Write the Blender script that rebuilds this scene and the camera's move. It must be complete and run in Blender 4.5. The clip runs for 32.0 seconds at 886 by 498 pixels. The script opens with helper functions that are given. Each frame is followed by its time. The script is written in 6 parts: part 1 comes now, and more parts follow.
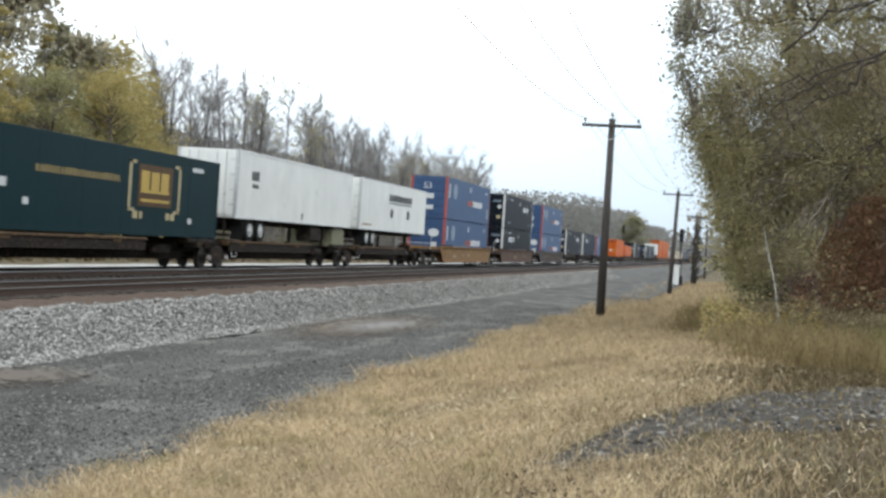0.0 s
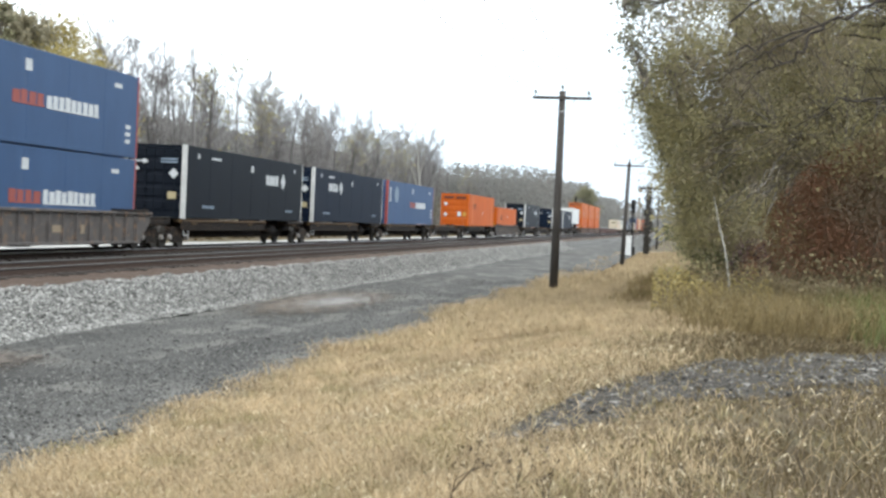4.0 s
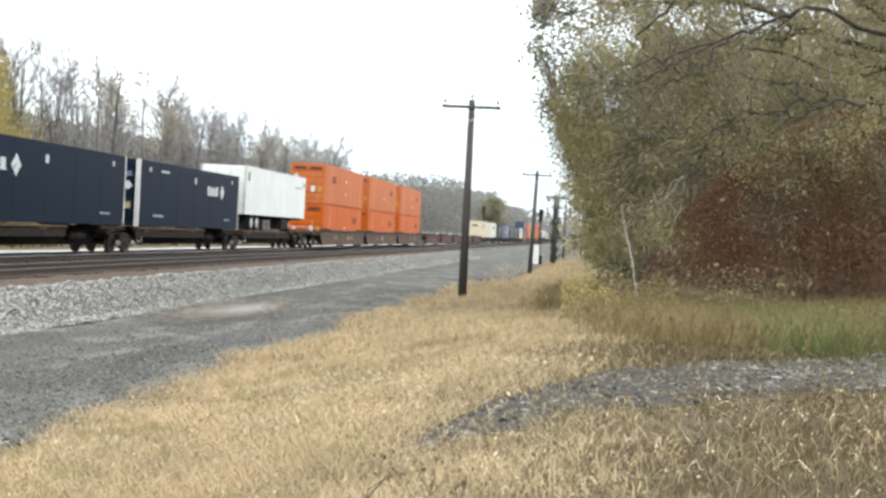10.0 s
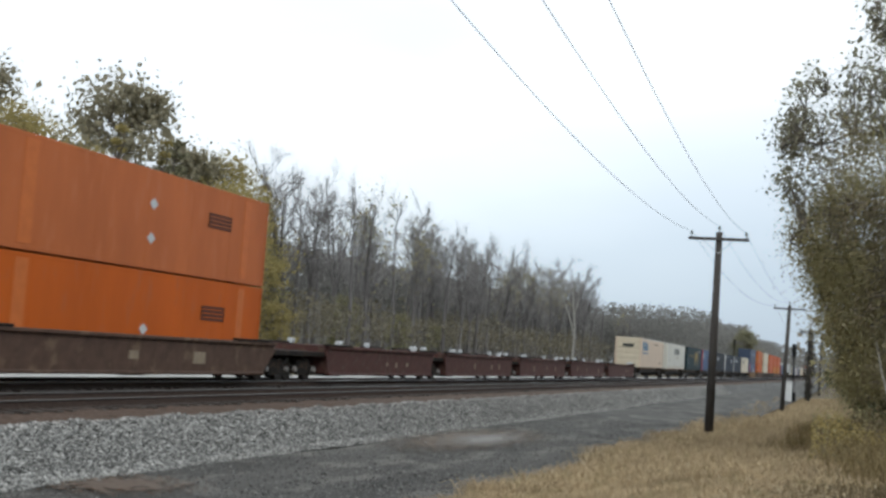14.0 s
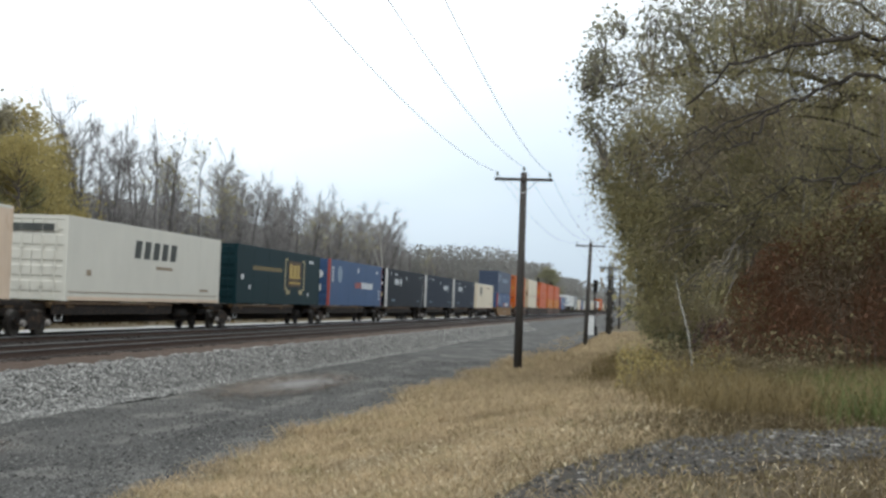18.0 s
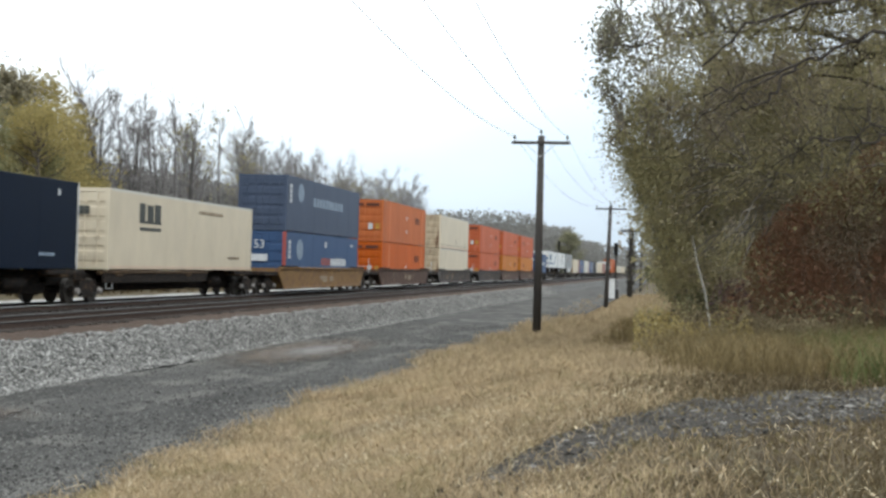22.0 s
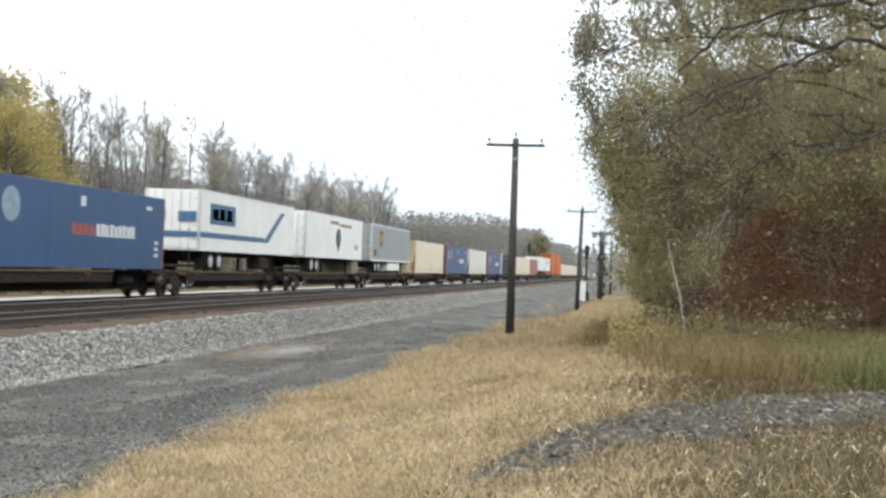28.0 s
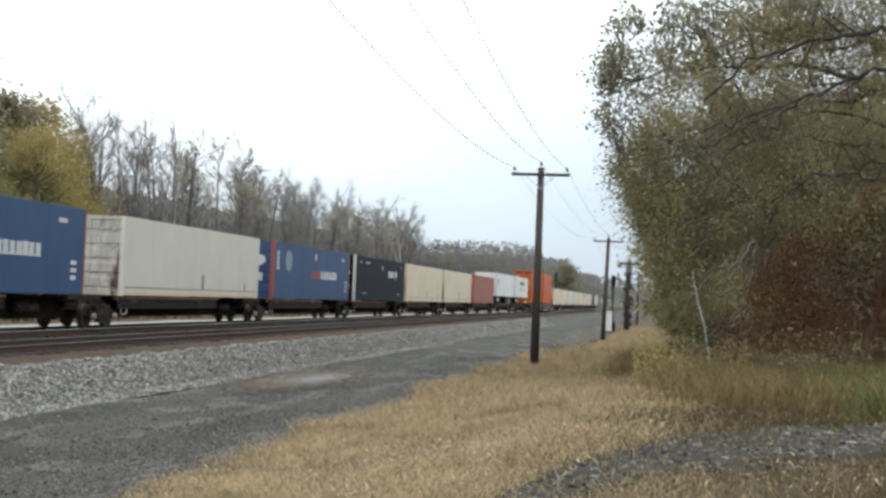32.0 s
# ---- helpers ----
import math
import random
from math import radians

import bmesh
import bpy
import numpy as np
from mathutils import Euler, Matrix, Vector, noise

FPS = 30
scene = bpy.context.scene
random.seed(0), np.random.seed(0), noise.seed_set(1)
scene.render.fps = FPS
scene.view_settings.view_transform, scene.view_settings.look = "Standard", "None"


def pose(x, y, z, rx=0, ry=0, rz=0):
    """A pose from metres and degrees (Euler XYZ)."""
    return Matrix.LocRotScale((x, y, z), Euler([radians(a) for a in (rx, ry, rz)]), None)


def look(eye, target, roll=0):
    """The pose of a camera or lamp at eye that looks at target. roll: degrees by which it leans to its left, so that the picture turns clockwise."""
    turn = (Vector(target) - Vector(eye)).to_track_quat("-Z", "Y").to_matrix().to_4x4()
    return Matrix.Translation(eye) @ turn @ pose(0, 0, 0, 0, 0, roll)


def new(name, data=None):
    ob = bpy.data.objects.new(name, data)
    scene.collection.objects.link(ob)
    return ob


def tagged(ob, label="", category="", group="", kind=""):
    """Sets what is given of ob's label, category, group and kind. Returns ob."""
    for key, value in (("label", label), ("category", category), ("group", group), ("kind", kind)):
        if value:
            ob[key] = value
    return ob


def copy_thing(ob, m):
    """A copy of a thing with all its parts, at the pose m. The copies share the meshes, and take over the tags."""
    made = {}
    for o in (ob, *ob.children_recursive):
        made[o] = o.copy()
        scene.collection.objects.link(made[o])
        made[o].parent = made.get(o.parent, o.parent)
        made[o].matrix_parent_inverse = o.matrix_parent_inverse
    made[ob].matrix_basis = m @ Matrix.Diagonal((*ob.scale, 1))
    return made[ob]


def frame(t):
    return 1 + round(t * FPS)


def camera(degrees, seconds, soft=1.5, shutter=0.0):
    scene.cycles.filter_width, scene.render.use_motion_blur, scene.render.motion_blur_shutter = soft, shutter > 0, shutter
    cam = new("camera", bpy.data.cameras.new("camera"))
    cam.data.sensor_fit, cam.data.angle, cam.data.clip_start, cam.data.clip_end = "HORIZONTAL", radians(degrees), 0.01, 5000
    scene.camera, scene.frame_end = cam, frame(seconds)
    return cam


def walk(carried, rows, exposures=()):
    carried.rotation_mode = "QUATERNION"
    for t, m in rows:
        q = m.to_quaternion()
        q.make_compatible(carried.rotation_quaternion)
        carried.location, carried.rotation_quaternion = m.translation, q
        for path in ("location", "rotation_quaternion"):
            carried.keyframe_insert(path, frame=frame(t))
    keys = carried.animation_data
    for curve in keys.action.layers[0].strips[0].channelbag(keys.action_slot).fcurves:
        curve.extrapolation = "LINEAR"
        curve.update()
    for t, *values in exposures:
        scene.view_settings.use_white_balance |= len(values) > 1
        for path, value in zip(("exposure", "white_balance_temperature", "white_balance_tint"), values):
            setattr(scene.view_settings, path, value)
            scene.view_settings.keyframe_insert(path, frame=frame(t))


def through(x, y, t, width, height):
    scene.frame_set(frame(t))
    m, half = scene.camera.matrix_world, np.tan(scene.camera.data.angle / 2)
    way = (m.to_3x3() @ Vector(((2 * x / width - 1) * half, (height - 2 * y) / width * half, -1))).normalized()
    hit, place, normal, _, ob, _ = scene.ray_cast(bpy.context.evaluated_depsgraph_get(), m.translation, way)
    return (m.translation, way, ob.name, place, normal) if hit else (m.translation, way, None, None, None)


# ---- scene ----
cam = camera(37.19, 32.0, soft=2.8, shutter=0.12)
# seconds, place, yaw, pitch, lean of the hand-held camera
PATH = [
    (0, -0.04, 0.07, 1.59, 12.37, -0.27, -3.71),
    (0.5, -0.03, 0.09, 1.59, 11.89, -0.43, -3),
    (1, -0.05, 0.07, 1.59, 11.07, -0.29, -2.93),
    (1.2, -0.047, 0.074, 1.586, 10.01, -0.62, -2.74),
    (1.5, -0.04, 0.08, 1.58, 9.48, -0.12, -2.45),
    (1.7, -0.038, 0.08, 1.58, 9.23, 0.36, -2.43),
    (2, -0.03, 0.08, 1.58, 10.13, 0.66, -2.41),
    (2.5, -0, 0.04, 1.58, 10.3, -0.13, -1.94),
    (3, -0, 0.06, 1.59, 10.1, -0.04, -2.03),
    (3.5, -0.01, 0.07, 1.59, 10.16, -0.77, -2.56),
    (5.5, -0.07, 0.11, 1.56, 10.44, -1.62, -2.8),
    (6, -0.04, 0.1, 1.59, 8.44, -2.03, -3.17),
    (6.2, -0.032, 0.043, 1.586, 7.23, -2.74, -3.25),
    (6.5, -0.03, -0.05, 1.58, 8.15, -3.66, -3.37),
    (6.7, -0.036, -0.014, 1.58, 7.78, -3.34, -2.9),
    (7, -0.06, 0.07, 1.58, 8.75, -2.52, -2.2),
    (7.5, -0.09, 0.09, 1.57, 8.2, -2.65, -2.87),
    (8, -0.07, 0.03, 1.57, 7.01, -2.54, -3.25),
    (8.2, -0.07, 0, 1.563, 6.13, -2.61, -3.43),
    (8.5, -0.07, -0.02, 1.55, 6.6, -1.49, -3.69),
    (9, -0.06, 0, 1.56, 7.05, -1, -3.82),
    (9.5, -0.07, 0.04, 1.56, 6.8, -1.03, -2.98),
    (10, -0.07, 0.1, 1.58, 6.33, -0.7, -3.04),
    (10.5, -0.05, 0.11, 1.56, 8.21, -0.9, -2.29),
    (10.7, -0.039, 0.124, 1.56, 10.72, -1.21, -2.17),
    (11, -0.03, 0.14, 1.56, 11.95, -0.67, -2),
    (11.2, -0.032, 0.115, 1.567, 11.33, -0.57, -2.06),
    (11.5, -0.04, 0.07, 1.58, 10.83, -1.75, -2.14),
    (11.8, -0.048, 0.076, 1.574, 10.57, -2.69, -1.98),
    (12, -0.05, 0.08, 1.57, 10.17, -4.42, -1.87),
    (12.2, -0.038, 0.066, 1.57, 11.43, -3.3, -1.48),
    (12.5, -0, 0.04, 1.57, 13.63, -2, -0.89),
    (12.7, 0.019, 0.045, 1.581, 14.38, -1.84, -1.45),
    (13, 0.03, 0.06, 1.6, 14.48, -1.43, -2.29),
    (13.5, 0.02, 0.08, 1.57, 16.43, 1.07, -1.9),
    (13.7, 0.038, 0.095, 1.575, 17.92, 1.86, -2.79),
    (14, 0.07, 0.11, 1.59, 17.04, 4.33, -4.13),
    (14.2, 0.01, -0.017, 1.597, 14.95, 5.48, -3.41),
    (14.3, -0.04, -0.123, 1.599, 13.51, 5.49, -3.05),
    (14.5, -0.1, -0.25, 1.6, 11.68, 4.04, -2.33),
    (14.7, -0.089, -0.18, 1.6, 11.09, 4.91, -2.28),
    (14.8, -0.078, -0.121, 1.6, 11.01, 4.94, -2.26),
    (14.9, -0.068, -0.071, 1.6, 11.12, 6.5, -2.23),
    (15, -0.06, -0.05, 1.6, 10.54, 7.29, -2.21),
    (15.3, -0.051, -0.056, 1.606, 9.99, 6.01, -2.08),
    (15.5, -0.05, -0.06, 1.61, 9.78, 4.04, -2),
    (17.5, -0.05, -0.01, 1.57, 9.01, 2.62, -1.73),
    (18, -0.04, -0.08, 1.57, 8.7, 2.36, -2.18),
    (18.5, -0.01, -0.02, 1.56, 8.97, 2.68, -1.91),
    (19, 0.03, -0.08, 1.59, 9.81, 3, -1.39),
    (19.5, 0.05, -0.05, 1.58, 10.81, 2.29, -1.51),
    (20, 0.04, -0.01, 1.58, 11.2, 2.37, -1.65),
    (20.5, 0.05, 0.02, 1.58, 9.92, 3.06, -1.6),
    (21, 0.07, -0.07, 1.58, 10.6, 2.6, -1.64),
    (21.5, 0.08, -0.11, 1.57, 10.71, 1.76, -1.75),
    (22, 0.09, 0.02, 1.57, 9.65, 0.8, -1.56),
    (22.2, 0.089, -0.029, 1.566, 10.12, 0.82, -1.29),
    (22.3, 0.088, -0.071, 1.564, 10.52, 0.44, -1.16),
    (22.5, 0.08, -0.12, 1.56, 10.21, -1.11, -0.89),
    (22.7, 0.065, -0.021, 1.56, 10.56, -3.74, -0.97),
    (22.8, 0.058, 0.061, 1.56, 10.33, -4.78, -1),
    (23, 0.05, 0.16, 1.56, 10.22, -3.79, -1.08),
    (23.2, 0.061, 0.114, 1.553, 9.63, -2.11, -1.13),
    (23.3, 0.069, 0.076, 1.547, 9.76, -2.26, -1.15),
    (23.5, 0.08, 0.03, 1.54, 10.41, -1.89, -1.2),
    (24, 0.07, 0.05, 1.55, 12.49, -1.69, -1.54),
    (24.5, 0.04, 0.02, 1.56, 12.3, -1.39, -3.75),
    (26.5, -0.05, -0.11, 1.58, 11.01, 0.11, -2.66),
    (27, -0.06, -0.1, 1.59, 8.98, 0.56, -2.75),
    (27.5, -0.07, 0.06, 1.57, 9.38, 0.25, -1.73),
    (28, -0.07, -0.06, 1.58, 8.33, 0.89, -2.01),
    (28.5, -0.06, -0.04, 1.59, 7.67, 0.67, -2.76),
    (29, -0.06, 0.06, 1.59, 7.26, 1.25, -2.28),
    (29.2, -0.048, 0.082, 1.583, 6.98, 2.98, -1.46),
    (29.5, -0.01, 0.09, 1.57, 9.65, 1.85, -0.23),
    (29.7, 0.01, 0.07, 1.574, 11.32, 2.16, 0.16),
    (30, 0.03, 0.02, 1.58, 11.19, 3.84, 0.75),
    (30.2, 0.041, 0.011, 1.58, 12.51, 4.79, -0.01),
    (30.5, 0.05, -0, 1.58, 13.76, 4.43, -1.15),
    (30.7, 0.044, -0.058, 1.584, 14.33, 4.91, -1.49),
    (31, 0.02, -0.14, 1.59, 13.09, 4.77, -1.99),
    (31.2, -0.002, -0.107, 1.583, 10.39, 3.79, -2.37),
    (31.3, -0.011, -0.077, 1.577, 9.4, 2.63, -2.55),
    (31.5, -0.02, -0.03, 1.57, 9.06, 2.22, -2.93),
    (31.7, -0.014, -0.014, 1.57, 8.76, 1.68, -2.69),
    (32, 0.01, -0.01, 1.57, 9.49, 2.12, -2.33),
]
EXPOSE = [(t, s, k, 7) for t, s, k in (
    (0, 0.06, 6200), (3, 0.34, 6200), (6, 0.6, 6280), (7, 0.6, 6350), (12, 0.7, 6400), (13, 0.6, 6400), (13.5, 0.3, 6350), (14, -0.5, 6150), (14.4, -0.8, 6150), (15, -0.75, 6200), (15.5, -0.75, 6200),
    (18, -0.3, 6190), (22, -0.1, 6220), (23, 0.6, 6400), (24.5, 0.6, 6400), (27, 0.48, 6400), (28, 0.34, 6400), (29, 0.18, 6400), (30, -0.3, 6300), (31, -0.75, 6200), (32, -0.2, 6350))]
walk(cam, [(t, pose(x, y, z, 90 + b, c, a)) for t, x, y, z, a, b, c in PATH], EXPOSE)

# ---- sky and sun: thin overcast, paler overhead than at the horizon ----
SUN_AZ, SUN_EL = radians(140), radians(42)     # the veiled sun stands behind the camera: clockwise from the line, height
SUN_DIR = Vector((math.sin(SUN_AZ) * math.cos(SUN_EL), math.cos(SUN_AZ) * math.cos(SUN_EL), math.sin(SUN_EL)))
world = bpy.data.worlds.new("sky")
scene.world = world
world.use_nodes = True
wt = world.node_tree
wt.nodes.clear()


def wnode(kind, **kw):
    n = wt.nodes.new(kind)
    for k, v in kw.items():
        n.inputs[k].default_value = v
    return n


w_out = wt.nodes.new("ShaderNodeOutputWorld")
w_bg = wt.nodes.new("ShaderNodeBackground")
w_sky = wt.nodes.new("ShaderNodeTexSky")
w_sky.sky_type = "NISHITA"
w_sky.sun_disc = False
w_sky.sun_elevation, w_sky.sun_rotation = SUN_EL, SUN_AZ
w_co = wt.nodes.new("ShaderNodeTexCoord")
w_dot = wt.nodes.new("ShaderNodeVectorMath")
w_dot.operation = "DOT_PRODUCT"
w_dot.inputs[1].default_value = (-0.22, -0.02, 1.0)
wt.links.new(w_co.outputs["Generated"], w_dot.inputs[0])
w_ramp = wt.nodes.new("ShaderNodeValToRGB")
for e_pos, e_col in ((0.0, (7.3, 8.2, 9.2)), (0.1, (9.8, 10.7, 11.6)), (0.22, (15.0, 15.4, 15.8)), (1.0, (18.5, 18.5, 18.2))):
    e = w_ramp.color_ramp.elements[0] if e_pos == 0.0 else w_ramp.color_ramp.elements[-1] if e_pos == 1.0 else w_ramp.color_ramp.elements.new(e_pos)
    e.position, e.color = e_pos, (*e_col, 1)
wt.links.new(w_dot.outputs["Value"], w_ramp.inputs[0])
w_noise = wnode("ShaderNodeTexNoise", Scale=2.2, Detail=4.0, Roughness=0.5)
w_map = wt.nodes.new("ShaderNodeMapping")
w_map.inputs["Scale"].default_value = (1.0, 1.0, 3.2)
wt.links.new(w_co.outputs["Generated"], w_map.inputs[0])
wt.links.new(w_map.outputs[0], w_noise.inputs["Vector"])
w_nr = wt.nodes.new("ShaderNodeValToRGB")
w_nr.color_ramp.elements[0].position, w_nr.color_ramp.elements[0].color = 0.3, (0.88, 0.9, 0.93, 1)
w_nr.color_ramp.elements[1].position, w_nr.color_ramp.elements[1].color = 0.7, (1.08, 1.07, 1.05, 1)
wt.links.new(w_noise.outputs[0], w_nr.inputs[0])
w_mul = wt.nodes.new("ShaderNodeMixRGB")
w_mul.blend_type = "MULTIPLY"
w_mul.inputs[0].default_value = 1.0
wt.links.new(w_ramp.outputs[0], w_mul.inputs[1])
wt.links.new(w_nr.outputs[0], w_mul.inputs[2])
w_mix = wt.nodes.new("ShaderNodeMixRGB")
w_mix.inputs[0].default_value = 0.88
wt.links.new(w_sky.outputs[0], w_mix.inputs[1])
wt.links.new(w_mul.outputs[0], w_mix.inputs[2])
wt.links.new(w_mix.outputs[0], w_bg.inputs[0])
w_bg.inputs[1].default_value = 0.115
wt.links.new(w_bg.outputs[0], w_out.inputs[0])

sun = new("sun", bpy.data.lights.new("sun", "SUN"))
sun.data.energy, sun.data.angle, sun.data.color = 1.2, radians(25), (1.0, 0.95, 0.88)
sun.matrix_world = look(SUN_DIR * 100, (0, 0, 0))

# ---- materials ----
def ramp_node(nt, stops):
    n = nt.nodes.new("ShaderNodeValToRGB")
    while len(n.color_ramp.elements) < len(stops):
        n.color_ramp.elements.new(0.5)
    for e, (p, c) in zip(n.color_ramp.elements, stops):
        e.position, e.color = p, (*c, 1)
    return n


def material(name, colour, rough=0.6, metal=0.0, dark=0.6, scale=3.0, stretch=(1, 1, 1), bump=0.1, bump_scale=40.0,
             fleck=None, fleck_scale=8.0, fleck_at=0.62, vary=0.0, island=0.0, through=0.0):
    """A surface with grain at two scales: broad tone from dark*colour to colour, flecks of another colour, fine bump."""
    m = bpy.data.materials.new(name)
    m.use_nodes = True
    nt = m.node_tree
    b = nt.nodes["Principled BSDF"]
    b.inputs["Roughness"].default_value, b.inputs["Metallic"].default_value = rough, metal
    b.inputs["Specular IOR Level"].default_value = 0.5 if metal else 0.1 if max(colour) < 0.04 else 0.25
    co = nt.nodes.new("ShaderNodeTexCoord")
    mp = nt.nodes.new("ShaderNodeMapping")
    mp.inputs["Scale"].default_value = stretch
    nt.links.new(co.outputs["Object"], mp.inputs[0])
    n1 = nt.nodes.new("ShaderNodeTexNoise")
    n1.inputs["Scale"].default_value, n1.inputs["Detail"].default_value, n1.inputs["Roughness"].default_value = scale, 6, 0.62
    nt.links.new(mp.outputs[0], n1.inputs["Vector"])
    r1 = ramp_node(nt, [(0.32, tuple(c * dark for c in colour)), (0.66, colour)])
    nt.links.new(n1.outputs[0], r1.inputs[0])
    col = r1.outputs[0]
    if fleck:
        n2 = nt.nodes.new("ShaderNodeTexNoise")
        n2.inputs["Scale"].default_value, n2.inputs["Detail"].default_value = fleck_scale, 5
        nt.links.new(mp.outputs[0], n2.inputs["Vector"])
        r2 = ramp_node(nt, [(fleck_at - 0.05, (0, 0, 0)), (fleck_at + 0.05, (1, 1, 1))])
        nt.links.new(n2.outputs[0], r2.inputs[0])
        mx = nt.nodes.new("ShaderNodeMixRGB")
        mx.inputs[2].default_value = (*fleck, 1)
        nt.links.new(r2.outputs[0], mx.inputs[0])
        nt.links.new(col, mx.inputs[1])
        col = mx.outputs[0]
    if vary or island:
        src = nt.nodes.new("ShaderNodeObjectInfo").outputs["Random"] if vary else nt.nodes.new("ShaderNodeNewGeometry").outputs["Random Per Island"]
        amount = vary or island
        ml = nt.nodes.new("ShaderNodeMapRange")
        ml.inputs["To Min"].default_value, ml.inputs["To Max"].default_value = 1 - amount, 1 + amount
        nt.links.new(src, ml.inputs[0])
        hs = nt.nodes.new("ShaderNodeHueSaturation")
        nt.links.new(ml.outputs[0], hs.inputs["Value"])
        nt.links.new(col, hs.inputs["Color"])
        col = hs.outputs[0]
    nt.links.new(col, b.inputs["Base Color"])
    if through:
        tr = nt.nodes.new("ShaderNodeBsdfTranslucent")
        nt.links.new(col, tr.inputs[0])
        ms = nt.nodes.new("ShaderNodeMixShader")
        ms.inputs[0].default_value = through
        nt.links.new(b.outputs[0], ms.inputs[1])
        nt.links.new(tr.outputs[0], ms.inputs[2])
        nt.links.new(ms.outputs[0], nt.nodes["Material Output"].inputs[0])
    if bump:
        n3 = nt.nodes.new("ShaderNodeTexNoise")
        n3.inputs["Scale"].default_value, n3.inputs["Detail"].default_value = bump_scale, 4
        nt.links.new(mp.outputs[0], n3.inputs["Vector"])
        bp = nt.nodes.new("ShaderNodeBump")
        bp.inputs["Strength"].default_value, bp.inputs["Distance"].default_value = bump, 0.02
        nt.links.new(n3.outputs[0], bp.inputs["Height"])
        nt.links.new(bp.outputs[0], b.inputs["Normal"])
    return m


